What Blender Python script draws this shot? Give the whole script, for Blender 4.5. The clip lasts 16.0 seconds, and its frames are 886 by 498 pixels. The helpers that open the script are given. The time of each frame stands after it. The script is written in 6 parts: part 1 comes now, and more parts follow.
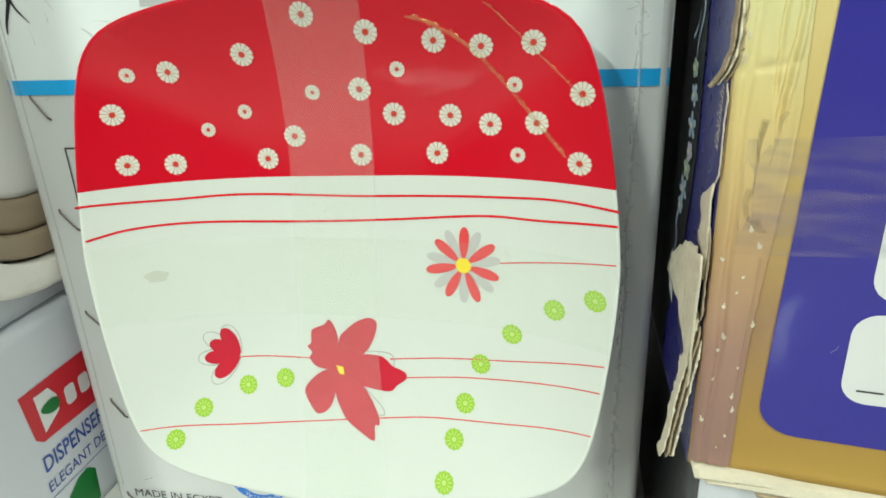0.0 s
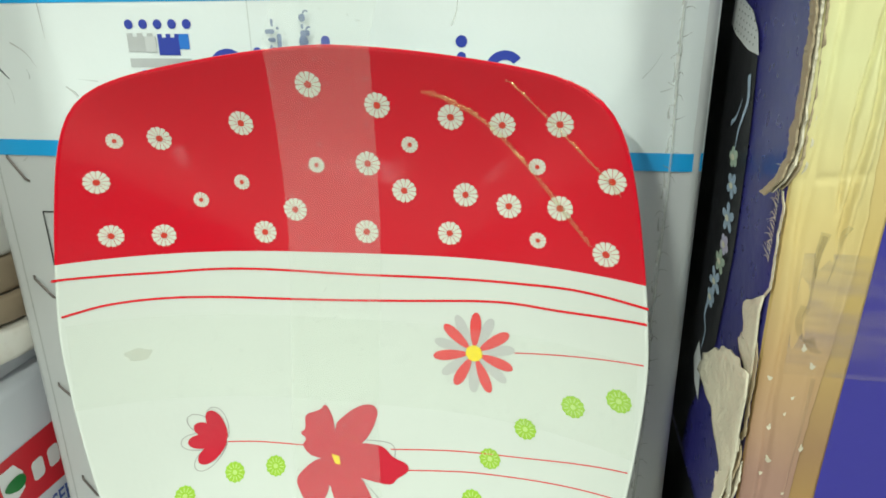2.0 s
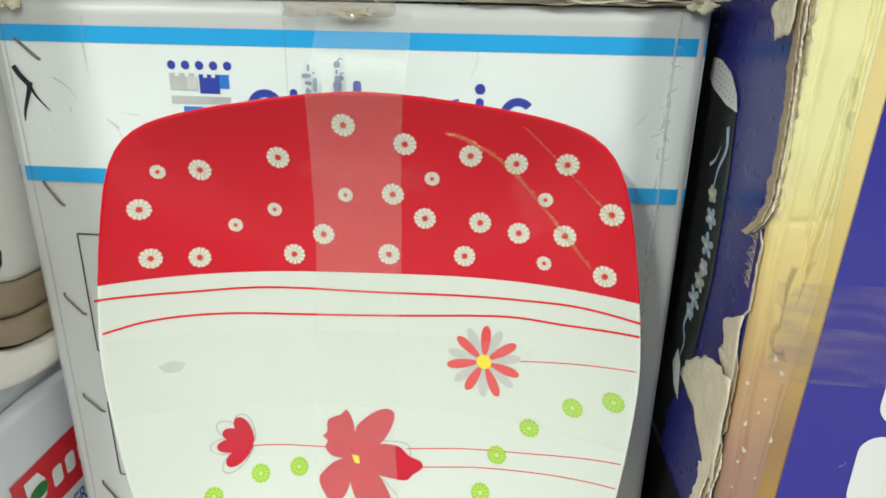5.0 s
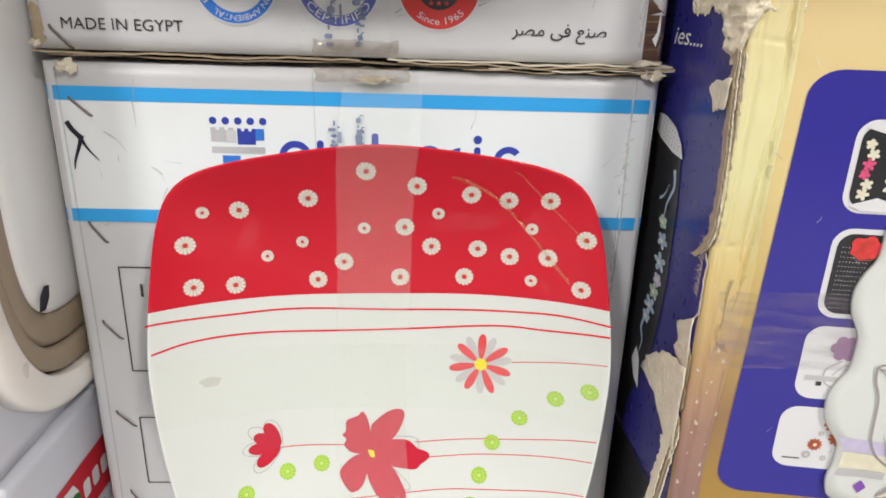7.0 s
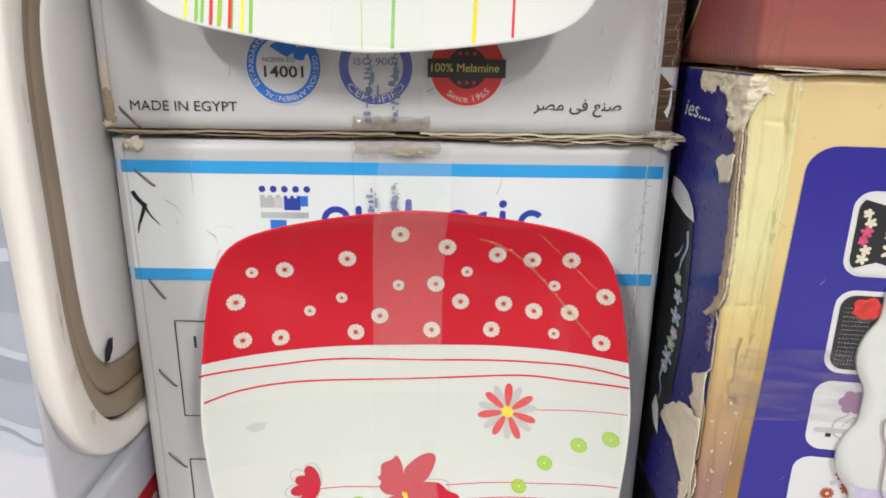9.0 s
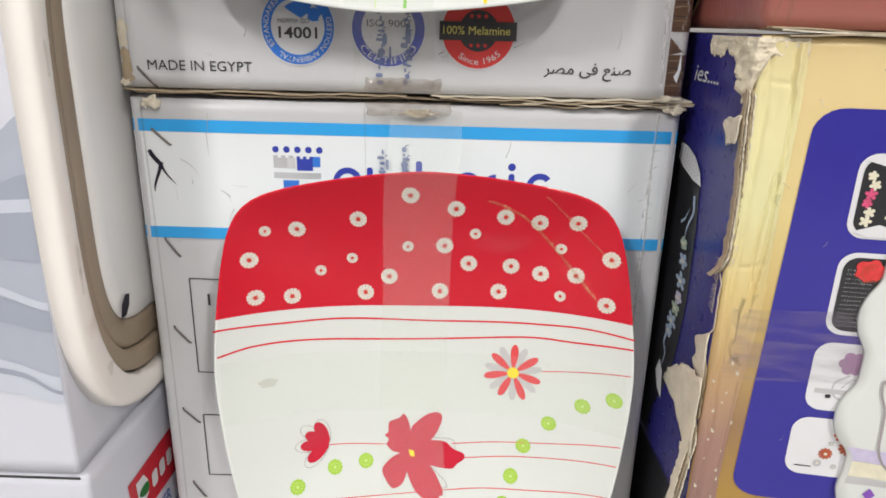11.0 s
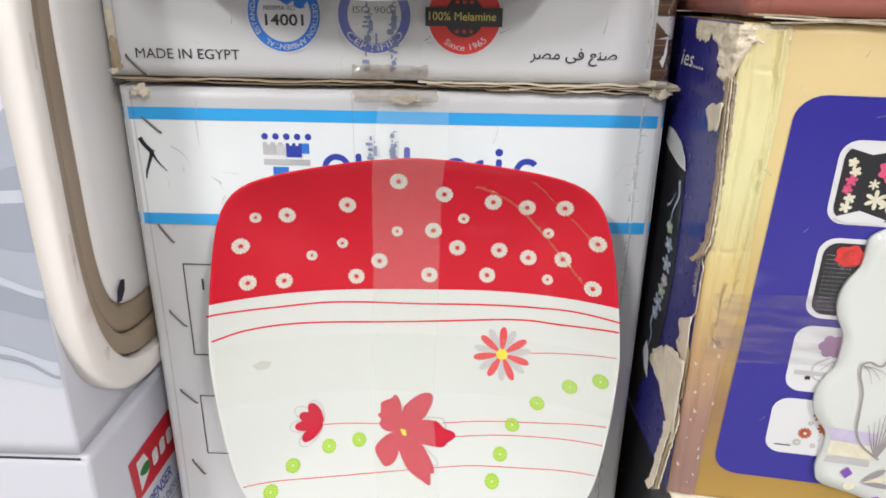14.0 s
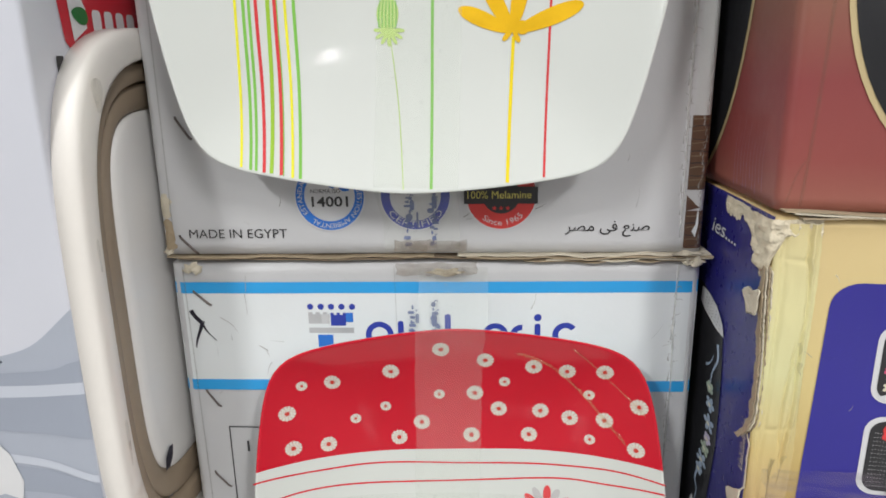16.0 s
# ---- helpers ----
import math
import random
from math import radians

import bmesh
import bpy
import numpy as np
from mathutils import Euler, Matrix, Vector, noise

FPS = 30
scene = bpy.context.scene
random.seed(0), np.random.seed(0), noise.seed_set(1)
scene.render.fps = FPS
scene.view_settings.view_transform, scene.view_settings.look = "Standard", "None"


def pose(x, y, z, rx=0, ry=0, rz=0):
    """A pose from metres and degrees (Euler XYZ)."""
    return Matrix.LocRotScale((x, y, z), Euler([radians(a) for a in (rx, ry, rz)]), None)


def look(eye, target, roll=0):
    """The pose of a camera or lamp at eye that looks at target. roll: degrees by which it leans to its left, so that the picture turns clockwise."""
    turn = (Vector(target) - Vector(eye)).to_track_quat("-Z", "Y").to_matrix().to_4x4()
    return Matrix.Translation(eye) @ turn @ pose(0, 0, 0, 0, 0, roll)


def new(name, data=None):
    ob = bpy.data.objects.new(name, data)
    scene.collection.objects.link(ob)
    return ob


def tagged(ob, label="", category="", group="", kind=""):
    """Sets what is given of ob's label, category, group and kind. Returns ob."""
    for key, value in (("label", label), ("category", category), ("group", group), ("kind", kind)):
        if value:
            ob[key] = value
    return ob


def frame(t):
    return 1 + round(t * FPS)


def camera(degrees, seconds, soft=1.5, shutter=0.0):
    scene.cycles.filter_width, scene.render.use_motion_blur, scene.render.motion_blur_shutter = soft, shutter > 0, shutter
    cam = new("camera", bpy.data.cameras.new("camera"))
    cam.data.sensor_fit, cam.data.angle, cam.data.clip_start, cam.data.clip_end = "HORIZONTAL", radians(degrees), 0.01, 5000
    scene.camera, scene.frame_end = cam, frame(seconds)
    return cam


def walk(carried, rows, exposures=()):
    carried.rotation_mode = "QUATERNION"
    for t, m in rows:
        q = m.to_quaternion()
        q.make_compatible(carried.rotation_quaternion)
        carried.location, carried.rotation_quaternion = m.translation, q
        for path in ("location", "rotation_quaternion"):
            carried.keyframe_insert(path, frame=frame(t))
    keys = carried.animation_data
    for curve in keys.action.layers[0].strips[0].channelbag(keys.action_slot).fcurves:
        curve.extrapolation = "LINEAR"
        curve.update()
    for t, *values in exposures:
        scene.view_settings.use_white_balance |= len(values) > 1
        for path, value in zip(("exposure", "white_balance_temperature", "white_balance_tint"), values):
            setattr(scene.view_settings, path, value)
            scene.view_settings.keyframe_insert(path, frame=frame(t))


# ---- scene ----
cam = camera(66.6, 16.0, soft=1.7)
PATH = [
    (0, (0.13, -0.341, 0.347), (-0.216, 1.485, -0.393), -2.5),
    (0.5, (0.12, -0.325, 0.345), (-0.196, 1.517, -0.369), -1.1),
    (1, (0.118, -0.315, 0.363), (-0.214, 1.527, -0.342), -1.4),
    (1.5, (0.109, -0.309, 0.362), (-0.204, 1.533, -0.351), -0.3),
    (2, (0.111, -0.308, 0.367), (-0.188, 1.549, -0.313), -0.6),
    (2.5, (0.117, -0.309, 0.361), (-0.181, 1.538, -0.345), 0.9),
    (3, (0.119, -0.315, 0.374), (-0.191, 1.541, -0.304), 0.2),
    (3.5, (0.117, -0.315, 0.377), (-0.184, 1.543, -0.301), 0.7),
    (4, (0.108, -0.317, 0.388), (-0.174, 1.547, -0.282), 0.4),
    (4.2, (0.103, -0.318, 0.388), (-0.169, 1.54, -0.301), 0.3),
    (6.3, (0.044, -0.394, 0.423), (0.129, 1.479, -0.274), 2.6),
    (6.5, (0.041, -0.395, 0.427), (0.122, 1.475, -0.278), 2.7),
    (7, (0.032, -0.408, 0.426), (0.123, 1.475, -0.243), 1.8),
    (7.5, (0.035, -0.413, 0.433), (0.087, 1.477, -0.218), 1.9),
    (8, (0.037, -0.417, 0.441), (0.062, 1.482, -0.185), 1.1),
    (8.5, (0.033, -0.424, 0.45), (0.04, 1.479, -0.167), 1.0),
    (9, (0.03, -0.434, 0.454), (0.037, 1.477, -0.135), 0.8),
    (9.5, (0.032, -0.447, 0.458), (0.023, 1.454, -0.161), -0.1),
    (9.7, (0.03, -0.447, 0.455), (0.0, 1.456, -0.159), 0.3),
    (11.8, (0.035, -0.446, 0.441), (0.023, 1.43, -0.251), 1.7),
    (12, (0.037, -0.446, 0.442), (0.023, 1.424, -0.267), 1.0),
    (12.5, (0.034, -0.442, 0.45), (-0.018, 1.434, -0.241), 0.6),
    (13, (0.039, -0.444, 0.453), (0.017, 1.425, -0.259), 2.2),
    (13.5, (0.04, -0.448, 0.451), (0.015, 1.422, -0.26), 1.4),
    (14, (0.042, -0.449, 0.452), (0.008, 1.42, -0.258), 0.9),
    (14.5, (0.039, -0.445, 0.468), (0.019, 1.441, -0.195), 0.6),
    (15, (0.029, -0.451, 0.489), (-0.029, 1.45, -0.129), 1.3),
    (15.5, (0.027, -0.445, 0.504), (-0.026, 1.464, -0.091), 1.4),
    (16, (0.027, -0.439, 0.523), (-0.065, 1.486, -0.011), -1.0),
]
EXPOSURES = [(0, 0.07, 6440, -10), (4.2, 0.09, 6440, -10), (6.3, 0.08, 6520, 12), (9.7, 0.05, 6480, 12), (14, 0.13, 6370, 13), (15, -0.02, 6310, 10), (16, -0.13, 6310, 10)]
walk(cam, [(t, look(eye, target, roll)) for t, eye, target, roll in PATH], EXPOSURES)


# ---- light: unseen shop ceiling lamps, the last two added as fill ----
world = bpy.data.worlds.new("shop_air")
scene.world = world
world.use_nodes = True
world.node_tree.nodes["Background"].inputs[0].default_value = (0.9, 0.95, 1.0, 1)
world.node_tree.nodes["Background"].inputs[1].default_value = 0.12
LAMPS = [  # place, size across, size along, watts
    (1.55, -2.9, 2.55, 0.10, 1.1, 94.0),
    (-0.45, -1.0, 2.55, 0.10, 1.1, 13.0),
    (0.95, -0.9, 2.55, 0.10, 1.1, 13.0),
    (-1.75, -2.7, 2.55, 0.10, 1.1, 110.0),
    (-1.10, -6.7, 2.55, 0.03, 0.3, 5.0),
    # two far lamps added out of view, for frontal fill only
    (3.00, -5.8, 2.55, 0.10, 1.1, 130.0),
    (-4.20, -6.0, 2.55, 0.10, 1.1, 130.0),
]


# ---- materials ----
def material(name, base, rough=0.5, metal=0.0, vary=0.08, scale=14.0, fine=160.0, bump=0.02, coat=0.0, stain=None, stain_at=0.62, spec=0.5):
    m = bpy.data.materials.new(name)
    m.use_nodes = True
    nt = m.node_tree
    b = nt.nodes["Principled BSDF"]
    co = nt.nodes.new("ShaderNodeTexCoord")
    big = nt.nodes.new("ShaderNodeTexNoise")
    big.inputs["Scale"].default_value, big.inputs["Detail"].default_value = scale, 5
    small = nt.nodes.new("ShaderNodeTexNoise")
    small.inputs["Scale"].default_value, small.inputs["Detail"].default_value = fine, 4
    for n in (big, small):
        nt.links.new(co.outputs["Object"], n.inputs["Vector"])
    mix = nt.nodes.new("ShaderNodeMix")
    mix.data_type = "RGBA"
    lo = [max(0, c * (1 - vary)) for c in base]
    hi = [min(1, c * (1 + vary)) for c in base]
    mix.inputs["A"].default_value, mix.inputs["B"].default_value = (*lo, 1), (*hi, 1)
    nt.links.new(big.outputs["Fac"], mix.inputs["Factor"])
    last = mix.outputs["Result"]
    if stain:
        ramp = nt.nodes.new("ShaderNodeMapRange")
        ramp.inputs["From Min"].default_value, ramp.inputs["From Max"].default_value = stain_at, stain_at + 0.14
        ramp.inputs["To Max"].default_value = 0.55
        nt.links.new(big.outputs["Fac"], ramp.inputs["Value"])
        m2 = nt.nodes.new("ShaderNodeMix")
        m2.data_type = "RGBA"
        m2.inputs["B"].default_value = (*stain, 1)
        nt.links.new(ramp.outputs["Result"], m2.inputs["Factor"])
        nt.links.new(last, m2.inputs["A"])
        last = m2.outputs["Result"]
    nt.links.new(last, b.inputs["Base Color"])
    rr = nt.nodes.new("ShaderNodeMapRange")
    rr.inputs["To Min"].default_value, rr.inputs["To Max"].default_value = rough * 0.85, min(1, rough * 1.2)
    nt.links.new(small.outputs["Fac"], rr.inputs["Value"])
    nt.links.new(rr.outputs["Result"], b.inputs["Roughness"])
    b.inputs["Metallic"].default_value = metal
    b.inputs["Coat Weight"].default_value = coat
    b.inputs["Coat Roughness"].default_value = 0.06
    b.inputs["Specular IOR Level"].default_value = spec
    if bump:
        bp = nt.nodes.new("ShaderNodeBump")
        bp.inputs["Strength"].default_value, bp.inputs["Distance"].default_value = bump, 0.004
        nt.links.new(small.outputs["Fac"], bp.inputs["Height"])
        nt.links.new(bp.outputs["Normal"], b.inputs["Normal"])
    return m


def ramp_material(name, axis, stops, rough=0.4, vary=0.1, slant=0.0, coat=0.2):
    """A printed gradient along one world axis: stops of (metres, colour)."""
    m = material(name, (0.5, 0.5, 0.5), rough, vary=vary, coat=coat, bump=0.03)
    nt = m.node_tree
    b = nt.nodes["Principled BSDF"]
    co = next(n for n in nt.nodes if n.type == "TEX_COORD")
    sep = nt.nodes.new("ShaderNodeSeparateXYZ")
    nt.links.new(co.outputs["Object"], sep.inputs[0])
    tilt = nt.nodes.new("ShaderNodeMath")
    tilt.operation = "MULTIPLY_ADD"
    nt.links.new(sep.outputs["X"], tilt.inputs[0])
    tilt.inputs[1].default_value = slant
    nt.links.new(sep.outputs[axis], tilt.inputs[2])
    rng = nt.nodes.new("ShaderNodeMapRange")
    rng.inputs["From Min"].default_value, rng.inputs["From Max"].default_value = stops[0][0], stops[-1][0]
    nt.links.new(tilt.outputs[0], rng.inputs["Value"])
    cr = nt.nodes.new("ShaderNodeValToRGB")
    span = stops[-1][0] - stops[0][0]
    for k, (at, c) in enumerate(stops):
        e = cr.color_ramp.elements[k] if k < 2 else cr.color_ramp.elements.new(0.5)
    for e, (at, c) in zip(cr.color_ramp.elements, stops):
        e.position, e.color = (at - stops[0][0]) / span, (*c, 1)
    nt.links.new(rng.outputs["Result"], cr.inputs["Fac"])
    noise_mix = next(n for n in nt.nodes if n.type == "MIX")
    mul = nt.nodes.new("ShaderNodeMix")
    mul.data_type, mul.blend_type = "RGBA", "MULTIPLY"
    mul.inputs["Factor"].default_value = 0.75
    bright = nt.nodes.new("ShaderNodeMix")
    bright.data_type = "RGBA"
    bright.inputs["A"].default_value, bright.inputs["B"].default_value = (1 - vary * 2, 1 - vary * 2, 1 - vary * 2, 1), (1, 1, 1, 1)
    big = next(n for n in nt.nodes if n.type == "TEX_NOISE")
    nt.links.new(big.outputs["Fac"], bright.inputs["Factor"])
    nt.links.new(cr.outputs["Color"], mul.inputs["A"])
    nt.links.new(bright.outputs["Result"], mul.inputs["B"])
    nt.links.new(mul.outputs["Result"], b.inputs["Base Color"])
    nt.nodes.remove(noise_mix)
    return m


def film(name, haze, speck, tint=(0.95, 0.97, 0.95), rough=0.12, stretch=(1, 1, 1), scale=150, lo=0.6):
    """Clear packing tape: mostly see-through, a little milky, with trapped air."""
    m = bpy.data.materials.new(name)
    m.use_nodes = True
    nt = m.node_tree
    b = nt.nodes["Principled BSDF"]
    b.inputs["Base Color"].default_value, b.inputs["Roughness"].default_value = (*tint, 1), rough
    out = nt.nodes["Material Output"]
    tr = nt.nodes.new("ShaderNodeBsdfTransparent")
    tr.inputs[0].default_value = (*[0.985 * c + 0.015 for c in (0.99, 0.995, 0.985)], 1)
    mix = nt.nodes.new("ShaderNodeMixShader")
    co = nt.nodes.new("ShaderNodeTexCoord")
    nz = nt.nodes.new("ShaderNodeTexNoise")
    nz.inputs["Scale"].default_value, nz.inputs["Detail"].default_value = scale, 6
    mp = nt.nodes.new("ShaderNodeMapping")
    mp.inputs["Scale"].default_value = stretch
    nt.links.new(co.outputs["Object"], mp.inputs["Vector"])
    nt.links.new(mp.outputs["Vector"], nz.inputs["Vector"])
    mr = nt.nodes.new("ShaderNodeMapRange")
    mr.inputs["From Min"].default_value, mr.inputs["From Max"].default_value = lo, lo + 0.12 + 2 * (0.6 - lo)
    mr.inputs["To Min"].default_value, mr.inputs["To Max"].default_value = haze, haze + speck
    nt.links.new(nz.outputs["Fac"], mr.inputs["Value"])
    nt.links.new(mr.outputs["Result"], mix.inputs["Fac"])
    nt.links.new(tr.outputs[0], mix.inputs[1])
    nt.links.new(b.outputs[0], mix.inputs[2])
    nt.links.new(mix.outputs[0], out.inputs["Surface"])
    return m


M_WHITE = material("melamine_white", (0.67, 0.69, 0.66), 0.07, vary=0.02, coat=0.0, bump=0.004)
M_FLAKE = material("print_white", (0.68, 0.66, 0.58), 0.045, vary=0.03, fine=230.0, coat=0.0, bump=0.05)
M_RED = material("print_red", (0.66, 0.006, 0.020), 0.045, vary=0.05, fine=230.0, coat=0.0, bump=0.05)
M_ROSE = material("print_rose", (0.52, 0.022, 0.045), 0.045, vary=0.14, scale=60, fine=230.0, coat=0.0, bump=0.05)
M_ORANGE = material("print_orange", (0.55, 0.045, 0.03), 0.15, fine=230.0, coat=0.0, bump=0.05)
M_GREEN = material("print_green", (0.35, 0.56, 0.06), 0.045, fine=230.0, coat=0.0, bump=0.05)
M_PALEGREEN = material("print_pale_green", (0.52, 0.68, 0.22), 0.045, fine=230.0, coat=0.0, bump=0.05)
M_GRASS = material("print_leaf_green", (0.24, 0.55, 0.10), 0.045, fine=230.0, coat=0.0, bump=0.05)
M_YELLOW = material("print_yellow", (0.85, 0.66, 0.02), 0.045, fine=230.0, coat=0.0, bump=0.05)
M_LEMON = material("print_lemon", (0.85, 0.80, 0.05), 0.045, fine=230.0, coat=0.0, bump=0.05)
M_AMBER = material("print_amber", (0.86, 0.50, 0.02), 0.045, vary=0.2, scale=70, fine=230.0, coat=0.0, bump=0.05)
M_GREY = material("print_grey_petal", (0.50, 0.49, 0.49), 0.045, fine=230.0, coat=0.0, bump=0.05)
M_OUTLINE = material("print_grey_line", (0.33, 0.30, 0.30), 0.045, fine=230.0, coat=0.0, bump=0.05)
M_CORAL = material("print_coral", (0.68, 0.065, 0.07), 0.045, fine=230.0, coat=0.0, bump=0.05)

M_CARTON = material("carton_silver_paper", (0.57, 0.57, 0.58), 0.38, vary=0.05, bump=0.04, coat=0.0, stain=(0.40, 0.37, 0.33), stain_at=0.66)
M_CARTON_W = material("carton_white_print", (0.76, 0.79, 0.80), 0.36, vary=0.03, bump=0.04, coat=0.0, stain=(0.62, 0.60, 0.54), stain_at=0.66)
M_BLUE = material("carton_cyan_stripe", (0.03, 0.36, 0.78), 0.34, vary=0.05, coat=0.1, stain=(0.25, 0.45, 0.62), stain_at=0.66)
M_NAVY = material("print_navy", (0.03, 0.05, 0.36), 0.36, vary=0.1, bump=0.02)
M_ROYAL = material("print_royal_blue", (0.03, 0.17, 0.60), 0.36, vary=0.08, bump=0.02)
M_INK = material("print_ink", (0.035, 0.033, 0.035), 0.5, vary=0.2, bump=0.02)
M_MARKER = material("marker_ink", (0.015, 0.012, 0.025), 0.45, vary=0.3, bump=0.0)
M_SILVER = material("print_silver", (0.46, 0.46, 0.47), 0.3, vary=0.35, scale=40, bump=0.0)
M_BADGE = material("print_badge_white", (0.62, 0.62, 0.63), 0.38, vary=0.04, bump=0.02)
M_BADGERED = material("print_badge_red", (0.58, 0.045, 0.04), 0.36, vary=0.08, bump=0.02)
M_STEEL = material("staple_steel", (0.20, 0.17, 0.16), 0.42, metal=0.8, vary=0.35, scale=90, bump=0.05)
M_KRAFT = material("bare_cardboard", (0.38, 0.30, 0.20), 0.85, vary=0.25, scale=45, fine=400, bump=0.35)
M_KRAFT_PALE = material("torn_paper", (0.63, 0.57, 0.45), 0.9, vary=0.18, scale=60, fine=350, bump=0.35)
M_PULP = material("pulped_paper", (0.70, 0.62, 0.47), 0.95, vary=0.22, scale=130, fine=600, bump=0.3)
M_WOOD = material("brown_wood_print", (0.12, 0.065, 0.04), 0.3, vary=0.55, scale=70, bump=0.03, coat=0.4)
M_SIDEBLUE = material("blue_gloss_print", (0.026, 0.024, 0.185), 0.28, vary=0.25, scale=18, bump=0.06, coat=0.15, stain=(0.09, 0.075, 0.13), stain_at=0.60)
M_PANEL = material("blue_panel_print", (0.032, 0.026, 0.285), 0.3, vary=0.1, scale=10, bump=0.04, coat=0.35, stain=(0.06, 0.055, 0.21), stain_at=0.62)
M_BLACK = material("black_print_and_shade", (0.020, 0.020, 0.023), 0.34, vary=0.3, bump=0.05, coat=0.4)
M_PICWHITE = material("picture_white", (0.70, 0.70, 0.71), 0.35, vary=0.04, bump=0.02, coat=0.2)
M_PINK = material("picture_pink", (0.66, 0.09, 0.20), 0.35, vary=0.35, scale=220, bump=0.0)
M_POPPY = material("picture_poppy", (0.68, 0.05, 0.05), 0.35, vary=0.4, scale=220, bump=0.0)
M_MAUVE = material("picture_mauve", (0.34, 0.20, 0.32), 0.35, vary=0.35, scale=220, bump=0.0)
M_RUST = material("picture_rust", (0.42, 0.09, 0.04), 0.35, vary=0.35, scale=220, bump=0.0)
M_TEXTYELLOW = material("print_text_yellow", (0.66, 0.58, 0.14), 0.35, vary=0.1, bump=0.0)
M_CREAM = material("picture_cream", (0.72, 0.68, 0.52), 0.35, vary=0.2, scale=200, bump=0.0)
M_LILAC = material("picture_lilac", (0.55, 0.50, 0.66), 0.3, vary=0.15, scale=200, bump=0.0)
M_PURPLE = material("picture_purple", (0.22, 0.08, 0.42), 0.3, vary=0.1, bump=0.0)
M_PASTEL = material("picture_pastel_flower", (0.42, 0.50, 0.40), 0.35, vary=0.4, scale=240, bump=0.0)
M_PASTELBLUE = material("picture_pale_blue_flower", (0.38, 0.47, 0.60), 0.35, vary=0.35, scale=240, bump=0.0)
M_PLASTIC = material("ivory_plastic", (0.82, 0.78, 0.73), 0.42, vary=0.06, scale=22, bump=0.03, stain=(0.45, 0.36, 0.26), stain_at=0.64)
# beige darkened to carry the shade of the tray's groove
M_PLASTIC_D = material("shaded_beige_plastic", (0.34, 0.265, 0.19), 0.5, vary=0.12, scale=22, bump=0.03)
M_PLASTIC_P = material("grey_white_plastic", (0.80, 0.78, 0.76), 0.38, vary=0.05, scale=16, bump=0.02)
M_LOGORED = material("logo_red", (0.55, 0.02, 0.035), 0.35, vary=0.08, bump=0.02)
M_LOGOGREEN = material("logo_leaf_green", (0.015, 0.16, 0.03), 0.35, vary=0.2, bump=0.0)
M_TEXTBLUE = material("print_text_blue", (0.05, 0.09, 0.33), 0.4, vary=0.1, bump=0.0)
M_CARTON_L = material("carton_pale_paper", (0.62, 0.63, 0.69), 0.42, vary=0.04, scale=8, bump=0.03, coat=0.05)
M_WAVE1 = material("wave_print_mid", (0.40, 0.43, 0.50), 0.4, vary=0.08, bump=0.02)
M_WAVE2 = material("wave_print_light", (0.54, 0.57, 0.64), 0.4, vary=0.06, bump=0.02)
M_WAVE3 = material("wave_print_dark", (0.33, 0.36, 0.43), 0.4, vary=0.08, bump=0.02)
M_GOLDLINE = material("gold_line_print", (0.55, 0.44, 0.24), 0.35, vary=0.1, bump=0.0)
M_FLOOR = material("polished_floor_tile", (0.42, 0.41, 0.40), 0.04, vary=0.12, scale=5, bump=0.0)
M_WALL = material("shop_wall_paint", (0.62, 0.61, 0.59), 0.7, vary=0.05, scale=4, bump=0.03)
M_CEIL = material("shop_ceiling_board", (0.75, 0.75, 0.74), 0.8, vary=0.04, scale=5, bump=0.03)
M_FRAME = material("lamp_housing", (0.6, 0.6, 0.6), 0.4, vary=0.05)
M_TAPE = film("clear_tape", 0.085, 0.12, scale=380, lo=0.63)
M_TAPE_THIN = film("clear_tape_thin", 0.045, 0.05)
M_TAPE_PURPLE = film("clear_tape_scuffed", 0.05, 0.42, (0.34, 0.27, 0.36), 0.3, (0.25, 1, 1.6), 110, 0.42)
M_DIRT = film("brown_dirt", 0.12, 0.3, (0.35, 0.25, 0.15), 0.7, (1, 1, 1), 120, 0.5)
M_TAPE_BROWN = film("old_brown_tape", 0.30, 0.45, (0.26, 0.20, 0.15), 0.15, (1, 1, 2), 90, 0.42)
M_GOLD = ramp_material("gold_gradient_print", "Z", [(0.06, (0.46, 0.29, 0.05)), (0.115, (0.40, 0.24, 0.06)), (0.16, (0.34, 0.20, 0.10)), (0.22, (0.56, 0.39, 0.13)), (0.29, (0.76, 0.61, 0.27)), (0.36, (0.78, 0.61, 0.30)), (0.40, (0.76, 0.57, 0.28))], slant=-0.25)
M_GOLDEDGE = ramp_material("rubbed_gold_edge", "Z", [(0.13, (0.30, 0.17, 0.15)), (0.20, (0.38, 0.22, 0.17)), (0.25, (0.54, 0.35, 0.17)), (0.30, (0.74, 0.58, 0.25)), (0.35, (0.82, 0.78, 0.42)), (0.40, (0.82, 0.75, 0.40)), (0.44, (0.78, 0.66, 0.34))], rough=0.42, vary=0.12, coat=0.2)
M_MAROON = ramp_material("maroon_gradient_print", "Z", [(0.43, (0.42, 0.17, 0.12)), (0.47, (0.34, 0.085, 0.075)), (0.51, (0.30, 0.065, 0.065)), (0.56, (0.29, 0.13, 0.085)), (0.62, (0.30, 0.19, 0.11))], vary=0.16)


# ---- building helpers ----
PLACE = {}


def thing(name, base, label, category, group="", kind=""):
    e = new(name)
    e.empty_display_size = 0.05
    e.location = base
    PLACE[e] = Vector(base)
    return tagged(e, label, category, group, kind)


